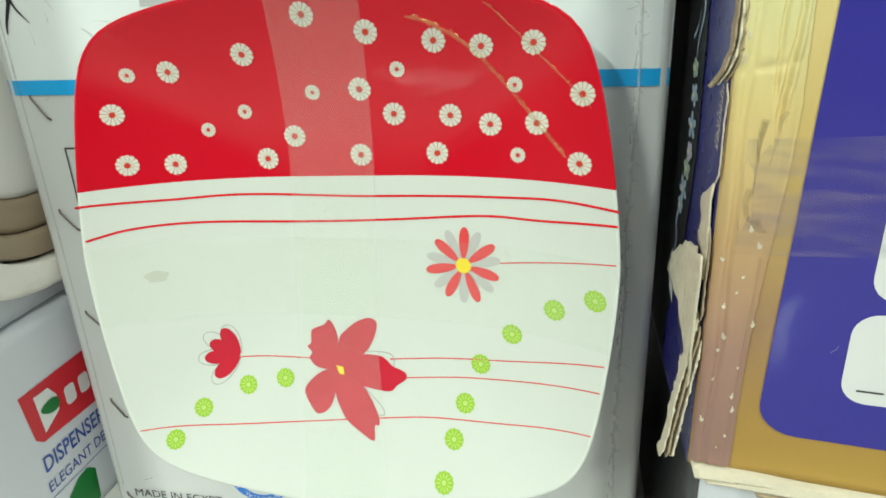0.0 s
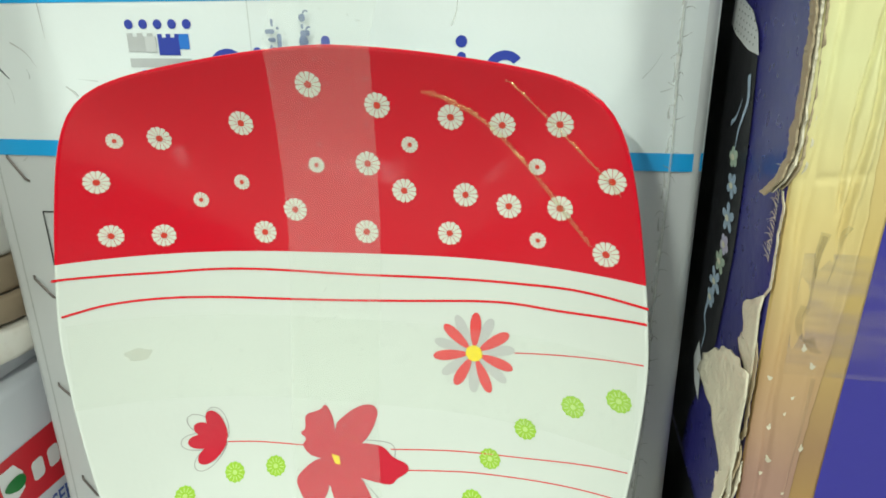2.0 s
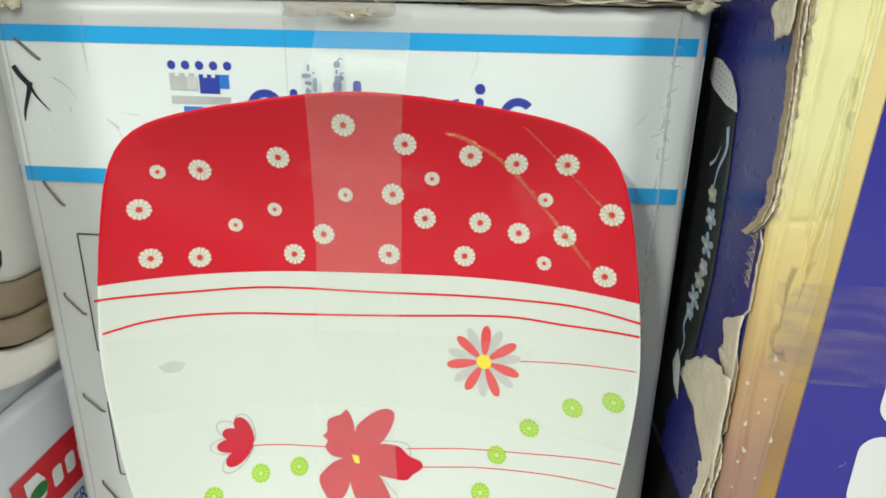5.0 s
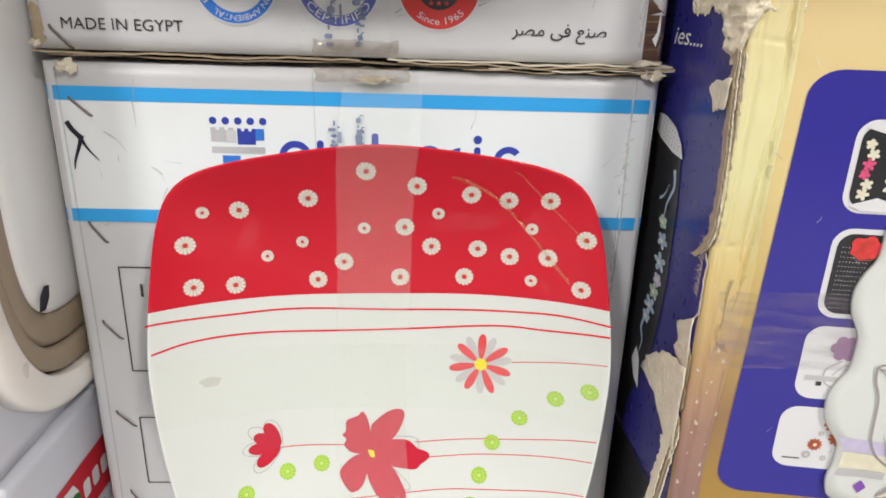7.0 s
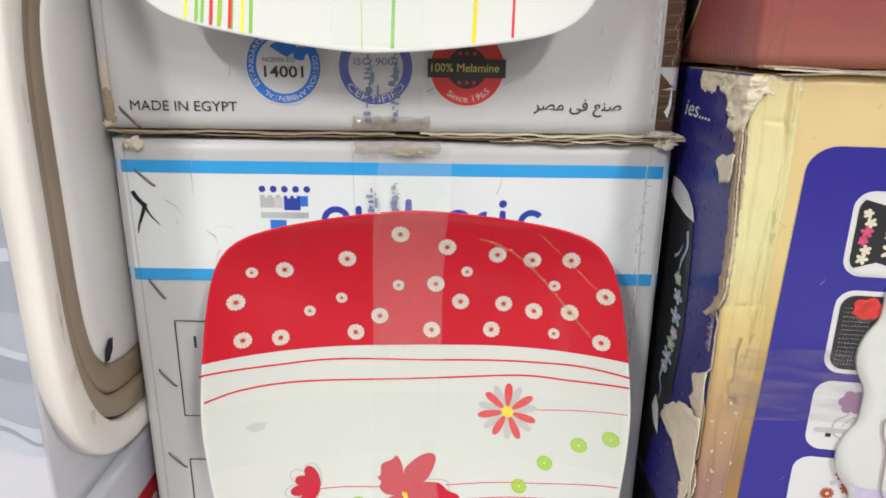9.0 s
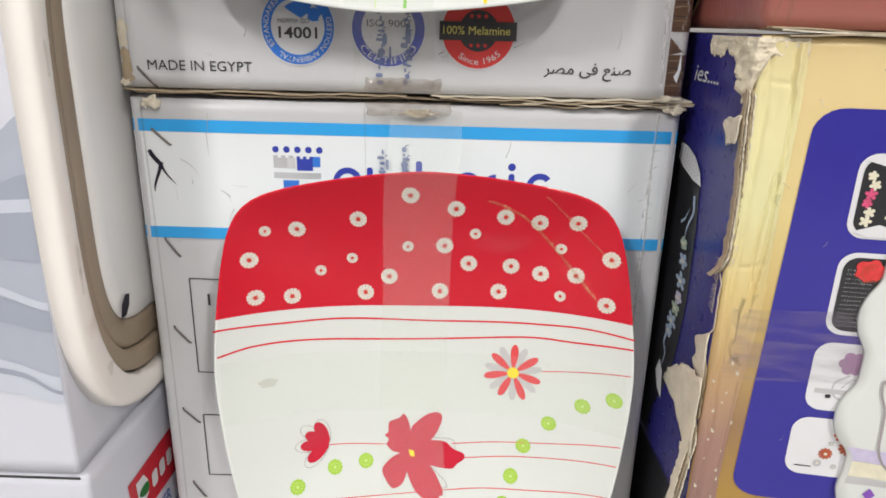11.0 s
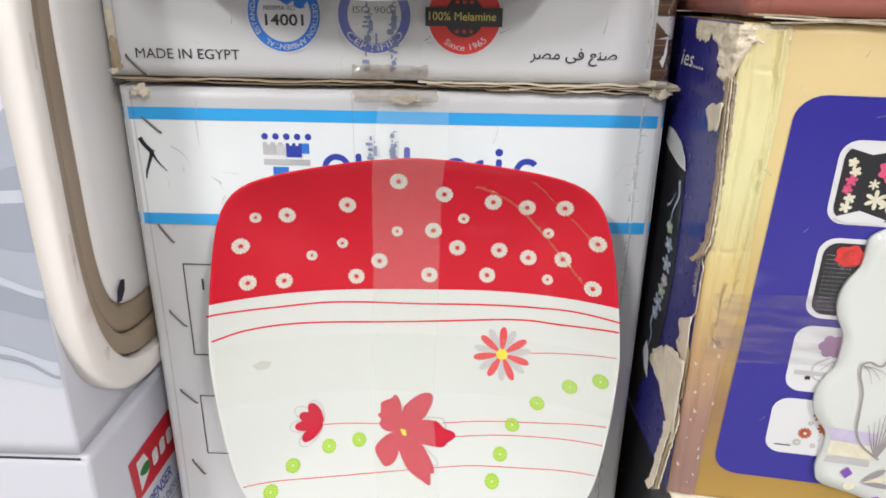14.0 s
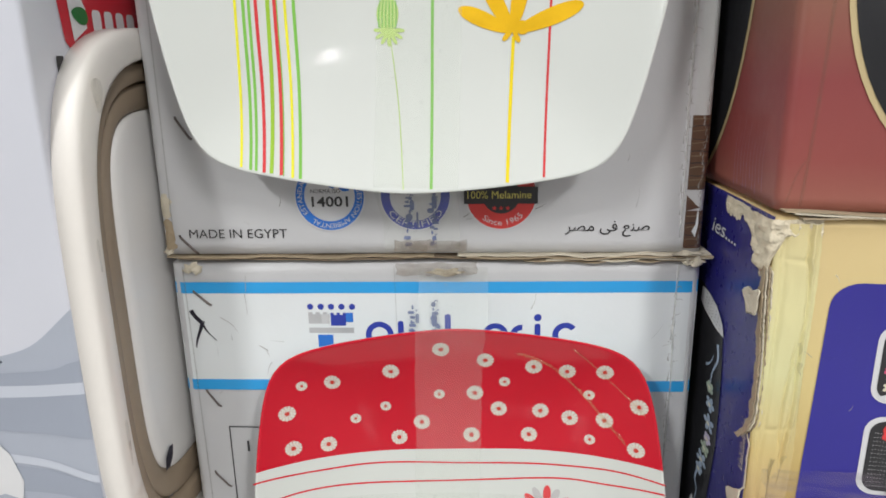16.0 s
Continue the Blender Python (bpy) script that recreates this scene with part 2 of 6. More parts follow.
def part(name, bm, mat, parent, label="", smooth=True):
    """Links a bmesh, made at its place in the world, as one mesh under a thing or a part."""
    me = bpy.data.meshes.new(name)
    bm.normal_update()
    bm.to_mesh(me)
    bm.free()
    for m in (mat if isinstance(mat, (list, tuple)) else (mat,)):
        me.materials.append(m)
    me.polygons.foreach_set("use_smooth", [smooth] * len(me.polygons))
    ob = new(name, me)
    if parent is not None:
        ob.parent = parent
        ob.location = -PLACE[parent]
    PLACE[ob] = Vector((0, 0, 0))
    if label:
        tagged(ob, label)
    return ob


def solid(name, bm, mat, label, category, kind="", group=""):
    ob = part(name, bm, mat, None)
    return tagged(ob, label, category, group, kind)


def slab(bm, x0, x1, y0, y1, z0, z1, bevel=0.0, mi=0):
    vs = [bm.verts.new((x, y, z)) for z in (z0, z1) for y in (y0, y1) for x in (x0, x1)]
    fs = [bm.faces.new([vs[i] for i in f]) for f in ((0, 2, 3, 1), (4, 5, 7, 6), (0, 1, 5, 4), (2, 6, 7, 3), (0, 4, 6, 2), (1, 3, 7, 5))]
    for f in fs:
        f.material_index = mi
    if bevel:
        edges = {e for f in fs for e in f.edges}
        bmesh.ops.bevel(bm, geom=list(edges), offset=bevel, segments=2, affect="EDGES")
    return bm


def grid(bm, to, u0, u1, v0, v1, nu, nv, mi=0):
    rows = [[bm.verts.new(to(u0 + (u1 - u0) * i / nu, v0 + (v1 - v0) * j / nv)) for i in range(nu + 1)] for j in range(nv + 1)]
    for j in range(nv):
        for i in range(nu):
            bm.faces.new((rows[j][i], rows[j][i + 1], rows[j + 1][i + 1], rows[j + 1][i])).material_index = mi
    return bm


def fill(bm, to, pts, mi=0, rings=1):
    """A filled outline laid on a surface, as a fan of rings round its middle."""
    if rings >= 3:
        dense = []
        for (a, b), (c, d) in zip(pts, pts[1:] + pts[:1]):
            n = max(1, int(math.hypot(c - a, d - b) / 0.006))
            dense += [(a + (c - a) * q / n, b + (d - b) * q / n) for q in range(n)]
        pts = dense
    cu, cv = sum(p[0] for p in pts) / len(pts), sum(p[1] for p in pts) / len(pts)
    mid = bm.verts.new(to(cu, cv))
    last = None
    for r in range(1, rings + 1):
        k = r / rings
        ring = [bm.verts.new(to(cu + (u - cu) * k, cv + (v - cv) * k)) for u, v in pts]
        for i in range(len(ring)):
            a, b = ring[i], ring[(i + 1) % len(ring)]
            f = bm.faces.new((mid, a, b)) if last is None else bm.faces.new((last[i], a, b, last[(i + 1) % len(ring)]))
            f.material_index = mi
        last = ring
    return bm


def smooth_line(pts, n):
    """n + 1 points on a smooth curve through pts."""
    P = [Vector((*p, 0)[:3]) for p in pts]
    P = [2 * P[0] - P[1]] + P + [2 * P[-1] - P[-2]]
    out = []
    for k in range(n + 1):
        t = k / n * (len(pts) - 1)
        i = min(int(t), len(pts) - 2)
        f = t - i
        a, b, c, d = P[i:i + 4]
        out.append(0.5 * ((2 * b) + (c - a) * f + (2 * a - 5 * b + 4 * c - d) * f * f + (3 * b - a - 3 * c + d) * f ** 3))
    return out


def ribbon(bm, to, pts, width, n=24, mi=0, taper=False):
    line = smooth_line(pts, n)
    last = None
    for k, p in enumerate(line):
        d = line[min(k + 1, n)] - line[max(k - 1, 0)]
        d.normalize()
        w = width / 2 * (1 - 0.8 * k / n if taper else 1)
        a, b = (p.x - d.y * w, p.y + d.x * w), (p.x + d.y * w, p.y - d.x * w)
        pair = bm.verts.new(to(*a)), bm.verts.new(to(*b))
        if last:
            bm.faces.new((last[0], last[1], pair[1], pair[0])).material_index = mi
        last = pair
    return bm


def disc(cu, cv, r, n=20, r2=None, turn=0.0):
    return [(cu + r * math.cos(turn + 2 * math.pi * i / n), cv + (r2 or r) * math.sin(turn + 2 * math.pi * i / n)) for i in range(n)]


def ring(bm, to, cu, cv, r0, r1, n=40, a0=0.0, a1=360.0, mi=0):
    last = None
    for k in range(n + 1):
        a = radians(a0 + (a1 - a0) * k / n)
        c, s = math.cos(a), math.sin(a)
        pair = bm.verts.new(to(cu + r0 * c, cv + r0 * s)), bm.verts.new(to(cu + r1 * c, cv + r1 * s))
        if last:
            bm.faces.new((last[0], last[1], pair[1], pair[0])).material_index = mi
        last = pair
    return bm


def petal(cu, cv, degrees, length, width, n=18, sharp=1.0, start=0.0):
    """The outline of a petal that grows from a point in a direction."""
    a = radians(degrees)
    c, s = math.cos(a), math.sin(a)
    out = []
    for k in range(n):
        t = 2 * math.pi * k / n
        along = start + (length - start) * (0.5 - 0.5 * math.cos(t))
        across = width / 2 * math.sin(t) * (0.55 + 0.45 * (0.5 - 0.5 * math.cos(t))) ** sharp
        out.append((cu + along * c - across * s, cv + along * s + across * c))
    return out


def rounded(u0, u1, v0, v1, r, n=6):
    out = []
    for cu, cv, a0 in ((u1 - r, v1 - r, 0), (u0 + r, v1 - r, 90), (u0 + r, v0 + r, 180), (u1 - r, v0 + r, 270)):
        out += [(cu + r * math.cos(radians(a0 + 90 * k / n)), cv + r * math.sin(radians(a0 + 90 * k / n))) for k in range(n + 1)]
    return out


def lettering(bm, to, text, u, v, height, width=None, bold=0.0, shear=0.0, mi=0, centre=False, bend=None):
    """Flat lettering laid on a surface from (u, v); bend: radius and start angle to set it round a circle."""
    cu = bpy.data.curves.new("lettering", "FONT")
    cu.body, cu.size, cu.offset, cu.shear, cu.resolution_u = text, 1.0, bold, shear, 3
    ob = bpy.data.objects.new("lettering", cu)
    me = ob.to_mesh()
    co = [p.co.copy() for p in me.vertices]
    polys = [tuple(p.vertices) for p in me.polygons]
    ob.to_mesh_clear()
    bpy.data.objects.remove(ob)
    bpy.data.curves.remove(cu)
    if not co:
        return bm
    xs = [c.x for c in co]
    x0, x1 = min(xs), max(xs)
    k = height / 0.69
    kx = width / (x1 - x0) if width else k
    off = -(x1 - x0) * kx / 2 if centre else 0
    vs = []
    for c in co:
        a, b = (c.x - x0) * kx + off, c.y * k
        if bend:
            r, a0, sign = bend
            ang = radians(a0) - sign * a / r
            rr = r + sign * b
            vs.append(bm.verts.new(to(u + rr * math.cos(ang), v + rr * math.sin(ang))))
        else:
            vs.append(bm.verts.new(to(u + a, v + b)))
    for p in polys:
        try:
            bm.faces.new([vs[i] for i in p]).material_index = mi
        except ValueError:
            pass
    return bm


def rough_noise(x, z, seed, freq, amp):
    return amp * noise.noise(Vector((x * freq, z * freq, seed * 7.31)))


class Carton:
    """A cardboard box with soft vertical corners and a slightly uneven front."""

    def __init__(self, x0, x1, y0, y1, z0, z1, seed, r=0.006, slant=0.0, bulge=0.0012, extra=None):
        self.x0, self.x1, self.y0, self.y1, self.z0, self.z1 = x0, x1, y0, y1, z0, z1
        self.seed, self.r, self.slant, self.bulge, self.extra = seed, r, slant, bulge, extra

    def flat(self, x, z):
        y = self.y0 + self.slant * (x - self.x0)
        fade = min(1, (x - self.x0) / 0.03, (self.x1 - x) / 0.03)
        y += max(0, fade) * (rough_noise(x, z, self.seed, 7, self.bulge) + rough_noise(x, z, self.seed + 3, 30, self.bulge * 0.3))
        return y + (self.extra(x, z) if self.extra else 0)

    def front(self, x, z):
        r = self.r
        if x < self.x0 + r:
            d = min(r, self.x0 + r - x)
            return self.flat(self.x0 + r, z) + r - math.sqrt(max(0, r * r - d * d))
        if x > self.x1 - r:
            d = min(r, x - self.x1 + r)
            return self.flat(self.x1 - r, z) + r - math.sqrt(max(0, r * r - d * d))
        return self.flat(x, z)

    def on_front(self, off=0.0004):
        return lambda u, v: Vector((u, self.front(u, v) - off, v))

    def side_x(self, y, z, left=True):
        k = max(0, min(1, (y - self.y0) / 0.05))
        n = k * rough_noise(y, z, self.seed + 9, 9, self.bulge * 1.2)
        return self.x0 + n if left else self.x1 + n

    def body(self, step=0.008):
        bm = bmesh.new()
        nx, nz, ns = int((self.x1 - self.x0) / step), int((self.z1 - self.z0) / step), 14
        r, loops = self.r, []
        for j in range(nz + 1):
            z = self.z0 + (self.z1 - self.z0) * j / nz
            pts = []
            for k in range(6):
                x = self.x0 + r * (1 - math.cos(math.pi / 2 * k / 6))
                pts.append((x, self.front(x, z)))
            pts += [(self.x0 + r + (self.x1 - self.x0 - 2 * r) * i / nx, None) for i in range(nx + 1)]
            for k in range(1, 7):
                x = self.x1 - r + r * math.sin(math.pi / 2 * k / 6)
                pts.append((x, self.front(x, z)))
            pts = [(x, self.front(x, z) if y is None else y) for x, y in pts]
            yr, yl = pts[-1][1], pts[0][1]
            pts += [(self.side_x(yr + (self.y1 - yr) * i / ns, z, False), yr + (self.y1 - yr) * i / ns) for i in range(1, ns + 1)]
            pts += [(self.side_x(self.y1 + (yl - self.y1) * i / ns, z), self.y1 + (yl - self.y1) * i / ns) for i in range(ns)]
            loops.append([bm.verts.new((x, y, z)) for x, y in pts])
        n = len(loops[0])
        for a, b in zip(loops, loops[1:]):
            for i in range(n):
                bm.faces.new((a[i], a[(i + 1) % n], b[(i + 1) % n], b[i]))
        bm.faces.new(loops[-1])
        bm.faces.new(loops[0][::-1])
        return bm


def ragged_strip(bm, path, across, depth, thick, seed, jag=0.003, n=60, mi=0):
    """A strip of torn board along a path in space: across and depth are directions with lengths, its free edge ragged."""
    line = smooth_line(path, n)
    last = None
    for k, p in enumerate(line):
        w = noise.noise(Vector((k * 0.31, seed * 5.1, 0))) + 0.5 * noise.noise(Vector((k * 0.9, seed * 2.3, 4)))
        e = across * (1 + jag / across.length * w)
        d = depth.normalized() * rough_noise(k * 0.1, seed, 1, 1.7, 0.0008)
        q = [p + d, p + e + d, p + e + d + depth.normalized() * thick, p + d + depth.normalized() * thick]
        vs = [bm.verts.new(c) for c in q]
        if last:
            for i in range(4):
                bm.faces.new((last[i], last[(i + 1) % 4], vs[(i + 1) % 4], vs[i])).material_index = mi
        else:
            bm.faces.new(vs[::-1]).material_index = mi
        last = vs
    bm.faces.new(last).material_index = mi
    return bm


def staple(bm, to, u, v, length, degrees):
    c, s = math.cos(radians(degrees)), math.sin(radians(degrees))
    last = None
    for k in range(9):
        t = k / 8
        lift = 0.0007 if 0.06 < t < 0.94 else -0.001
        a, b = u + length * (t - 0.5) * c, v + length * (t - 0.5) * s
        vs = []
        for i in range(6):
            ang = math.pi * 2 * i / 6
            w = 0.00085 * math.cos(ang)
            p = to(a - s * w, b + c * w)
            vs.append(bm.verts.new((p.x, p.y - lift - 0.0006 * math.sin(ang), p.z)))
        if last:
            for i in range(6):
                bm.faces.new((last[i], last[(i + 1) % 6], vs[(i + 1) % 6], vs[i]))
        else:
            bm.faces.new(vs[::-1])
        last = vs
    bm.faces.new(last)
    return bm


def thicken(bm, way):
    """Gives an open sheet a back and an edge, by the vector way."""
    way = Vector(way)
    faces = list(bm.faces)
    rim = [e for e in bm.edges if len(e.link_faces) == 1]
    twin = {v: bm.verts.new(v.co + way) for v in list(bm.verts)}
    for f in faces:
        bm.faces.new([twin[v] for v in reversed(f.verts)]).material_index = f.material_index
    for e in rim:
        a, b = e.verts
        bm.faces.new((a, b, twin[b], twin[a]))
    bmesh.ops.recalc_face_normals(bm, faces=bm.faces)
    return bm


def B():
    return bmesh.new()


# ---- the room ----
ROOM = (-5.6, 4.0, -13.0, 0.75, 2.9, -0.95)  # x0, x1, y0, y1, ceiling, floor; the boxes stand on a platform at 0
X0, X1, Y0, Y1, ZC, ZF = ROOM
solid("floor", slab(B(), X0, X1, Y0, Y1, ZF - 0.1, ZF), M_FLOOR, "grey tiled shop floor below the display platform", "floor", "structure")
solid("ceiling", slab(B(), X0, X1, Y0, Y1, ZC, ZC + 0.1), M_CEIL, "plain white shop ceiling", "ceiling", "structure")
solid("wall_north", slab(B(), X0 - 0.1, X1 + 0.1, Y1, Y1 + 0.1, ZF - 0.1, ZC + 0.1), M_WALL, "plain pale wall behind the boxes", "wall", "structure")
solid("wall_south", slab(B(), X0 - 0.1, X1 + 0.1, Y0 - 0.1, Y0, ZF - 0.1, ZC + 0.1), M_WALL, "plain pale wall of the shop", "wall", "structure")
solid("wall_west", slab(B(), X0 - 0.1, X0, Y0, Y1, ZF - 0.1, ZC + 0.1), M_WALL, "plain pale wall of the shop", "wall", "structure")
solid("wall_east", slab(B(), X1, X1 + 0.1, Y0, Y1, ZF - 0.1, ZC + 0.1), M_WALL, "plain pale wall of the shop", "wall", "structure")

solid("display_platform", slab(B(), X0 + 0.01, X1 - 0.01, -0.20, Y1 - 0.003, ZF + 0.003, -0.0015, 0.006), M_WALL, "plain pale platform under the stacked boxes", "platform", "structure")

for x, y, z, w, l, power in LAMPS:
    fit_ = thing("ceiling_light", (x, y, z), "unseen long white fluorescent light hung below the ceiling", "ceiling light", "shop lights")
    part("housing", slab(B(), x - w / 2 - 0.02, x + w / 2 + 0.02, y - l / 2 - 0.02, y + l / 2 + 0.02, z + 0.01, z + 0.07, 0.008), M_FRAME, fit_)
    for dy in (-l / 3, l / 3):
        part("hanger", slab(B(), x - 0.006, x + 0.006, y + dy - 0.006, y + dy + 0.006, z + 0.07, ZC), M_FRAME, fit_)
    lamp = bpy.data.lights.new("tube_light", "AREA")
    lamp.shape, lamp.size, lamp.size_y, lamp.energy, lamp.color = "RECTANGLE", w, l, power, (1.0, 0.985, 0.95)
    tube = new("tube_light", lamp)
    tube.matrix_world = look((x, y, z), (0.0 + 0.3 * x, y + 1.2, 0.0))
    tube.rotation_euler = (0, 0, 0)


M_KRAFT_DARK = material("grimy_cardboard", (0.24, 0.18, 0.12), 0.85, vary=0.3, scale=45, fine=400, bump=0.35)
M_SCUFF = film("grey_scuff", 0.22, 0.2, (0.25, 0.23, 0.21), 0.6)
M_SCUFF_PALE = film("pale_scuff", 0.35, 0.3, (0.80, 0.79, 0.76), 0.6)


# ---- the two silver dinner-set boxes in the middle ----
def dinner_box(z0, z1, seed, x0, x1, label, top_marks):
    c = Carton(x0, x1, 0.0, 0.33, z0, z1, seed)
    box = thing("cardboard_box", ((x0 + x1) / 2, 0.16, z0), label, "cardboard box", "silver dinner-set boxes")
    part("body", c.body(), M_CARTON, box)
    on = c.on_front(0.0004)
    hi = c.on_front(0.0007)
    top = c.on_front(0.0010)
    xa, xb = x0 + 0.001, x1 - 0.001
    if top_marks:
        part("white_band", grid(B(), on, xa, xb, z0 + 0.304, z0 + 0.370, 60, 10), M_CARTON_W, box)
        for za in (0.296, 0.370):
            part("blue_stripe", grid(B(), hi, xa, xb, z0 + za, z0 + za + 0.0082, 60, 2), M_BLUE, box)
        # row of dots, castle-like block and rounded blue shapes of the maker's mark
        for k in range(5):
            part("logo_dot", fill(B(), hi, disc(-0.0875 + 0.00735 * k, z0 + 0.3600, 0.0022)), M_NAVY, box)
        bm = B()
        grid(bm, hi, -0.0892, -0.0745, z0 + 0.3475, z0 + 0.3545, 2, 2)
        for k in range(3):
            grid(bm, hi, -0.0892 + 0.0052 * k, -0.0862 + 0.0052 * k, z0 + 0.3545, z0 + 0.3560, 1, 1)
        grid(bm, hi, -0.0892, -0.0575, z0 + 0.3405, z0 + 0.3445, 4, 1)
        part("logo_block", bm, M_SILVER, box)
        part("logo_block", grid(B(), top, -0.0800, -0.0745, z0 + 0.3475, z0 + 0.3545, 2, 2), M_CARTON, box)
        bm = B()
        grid(bm, hi, -0.0735, -0.0628, z0 + 0.3460, z0 + 0.3540, 2, 2)
        for k in range(3):
            grid(bm, hi, -0.0735 + 0.0043 * k, -0.0712 + 0.0043 * k, z0 + 0.3540, z0 + 0.3556, 1, 1)
        part("logo_block", bm, M_NAVY, box)
        bm = grid(B(), hi, -0.0628, -0.0577, z0 + 0.3487, z0 + 0.3556, 1, 2)
        grid(bm, hi, -0.0832, -0.0725, z0 + 0.3300, z0 + 0.3392, 2, 2)
        part("logo_block", bm, M_ROYAL, box)
        for u, v, r0, r1, a0, a1 in ((-0.0395, 0.3392, 0.0058, 0.0098, 0, 360), (0.0415, 0.3388, 0.0052, 0.0090, 0, 180), (0.0600, 0.3382, 0.0046, 0.0086, 88, 200), (0.0900, 0.3392, 0.0050, 0.0090, 40, 320)):
            part("logo_shape", ring(B(), hi, u, z0 + v, r0, r1, 30, a0, a1), M_NAVY, box)
        for u, v0, v1, w in ((-0.0245, 0.325, 0.3495, 0.0040), (0.0085, 0.325, 0.3545, 0.0042), (0.0707, 0.325, 0.3475, 0.0040)):
            part("logo_shape", fill(B(), hi, rounded(u - w / 2, u + w / 2, z0 + v0, z0 + v1, w * 0.45)), M_NAVY, box)
        part("logo_dot", fill(B(), hi, disc(0.0707, z0 + 0.3520, 0.0026)), M_NAVY, box)
        # marker strokes
        bm = ribbon(B(), top, [(-0.1725, z0 + 0.3575), (-0.1700, z0 + 0.3530), (-0.1655, z0 + 0.3478)], 0.0030, 10)
        ribbon(bm, top, [(-0.1650, z0 + 0.3495), (-0.1668, z0 + 0.3440), (-0.1706, z0 + 0.3345), (-0.1716, z0 + 0.3290)], 0.0032, 12, taper=True)
        ribbon(bm, top, [(-0.1656, z0 + 0.3478), (-0.1625, z0 + 0.3415), (-0.1565, z0 + 0.3345)], 0.0020, 12, taper=True)
        part("marker_cross", bm, M_MARKER, box, "black felt-pen cross")
        for u, v, du, dv in ((-0.152, 0.352, 0.012, -0.012), (-0.131, 0.383, -0.001, -0.013), (-0.133, 0.370, 0.0005, -0.016), (-0.118, 0.318, -0.004, -0.010), (-0.126, 0.331, 0.007, -0.009)):
            part("scuff", ribbon(B(), top, [(u, z0 + v), (u + du * 0.6, z0 + v + dv * 0.4), (u + du, z0 + v + dv)], 0.0006, 8, taper=True), M_GREY, box)
    # frames with figures, and the foot print
    for za, zb in ((0.191, 0.2656), (0.100, 0.1543)):
        bm = B()
        for p, q in (((-0.1545, za), (-0.1545, zb)), ((-0.1545, zb), (-0.085, zb)), ((-0.1545, za), (-0.085, za)), ((-0.085, za), (-0.085, zb))):
            ribbon(bm, hi, [(p[0], z0 + p[1]), ((p[0] + q[0]) / 2, z0 + (p[1] + q[1]) / 2), (q[0], z0 + q[1])], 0.0009, 8)
        part("printed_frame", bm, M_INK, box)
    part("figure_print", lettering(B(), hi, "1", -0.1425, z0 + 0.2455, 0.0085, bold=0.02), M_INK, box)
    part("origin_print", lettering(B(), hi, "MADE IN EGYPT", -0.1672, z0 + 0.0112, 0.0062, 0.0675), M_INK, box, "MADE IN EGYPT in dark capitals")
    part("arabic_print", lettering(B(), hi, "\uFEAE\uFEBC\uFEE3 \uFEF0\uFED3 \uFECA\uFEE8\uFEBB", 0.0876, z0 + 0.0146, 0.0068, 0.0555, bold=0.006), M_INK, box, "dark Arabic line")
    # three round badges
    for k, (u, ink) in enumerate(((-0.0690, M_ROYAL), (-0.0118, M_NAVY), (0.0450, M_BADGERED))):
        v = z0 + 0.0396
        badge = part("badge", fill(B(), hi, disc(u, v, 0.0240, 40)), M_BADGE, box, ("blue and white round badge", "dark blue round badge", "red and black round badge")[k])
        part("badge_ring", ring(B(), top, u, v, 0.0170 if k < 2 else 0.0002, 0.0229, 48), ink, badge)
        far = c.on_front(0.0013)
        if k == 0:
            part("badge_text", lettering(B(), top, "14001", u - 0.0123, v - 0.0068, 0.0066, 0.0246, bold=0.02), M_INK, badge)
            part("badge_text", lettering(B(), top, "NORMA ISO", u - 0.0127, v + 0.0022, 0.0028, 0.0200), M_INK, badge)
            part("badge_text", lettering(B(), far, "ESTANDARES DE", u, v, 0.0032, 0.036, bend=(0.0185, 216, 1)), M_BADGE, badge)
            part("badge_text", lettering(B(), far, "GESTION AMBIENTAL", u, v, 0.0032, 0.047, bend=(0.0185, 18, 1)), M_BADGE, badge)
            bm = fill(B(), top, [(u + 0.0010 + 0.0075 * math.cos(a / 14 * 6.283) * (1 + 0.25 * math.sin(a * 2.1)), v + 0.0115 + 0.0050 * math.sin(a / 14 * 6.283) * (1 + 0.3 * math.cos(a * 1.7))) for a in range(14)])
            fill(bm, top, [(u + 0.0105 + 0.0045 * math.cos(a / 12 * 6.283) * (1 + 0.3 * math.sin(a * 2.7)), v + 0.0075 + 0.0042 * math.sin(a / 12 * 6.283)) for a in range(12)])
            part("badge_map", bm, M_ROYAL, badge)
        elif k == 1:
            part("badge_text", lettering(B(), far, "CERTIFIED", u, v, 0.0042, 0.044, bend=(0.0216, 212, -1)), M_BADGE, badge)
            part("badge_text", lettering(B(), top, "ISO 9001", u, v + 0.0012, 0.0042, 0.027, centre=True), M_INK, badge)
        else:
            part("badge_core", fill(B(), far, disc(u, v, 0.0125, 32)), M_INK, badge)
            bar = part("badge_bar", grid(B(), c.on_front(0.0016), u - 0.0245, u + 0.0240, v - 0.0058, v + 0.0055, 8, 2), M_INK, badge)
            part("bar_text", lettering(B(), c.on_front(0.0019), "100% Melamine", u - 0.0222, v - 0.0022, 0.0050, 0.0420), M_TEXTYELLOW, bar)
            part("badge_text", lettering(B(), far, "Since 1965", u, v, 0.0038, 0.030, bend=(0.0205, 232, -1)), M_BADGE, badge)
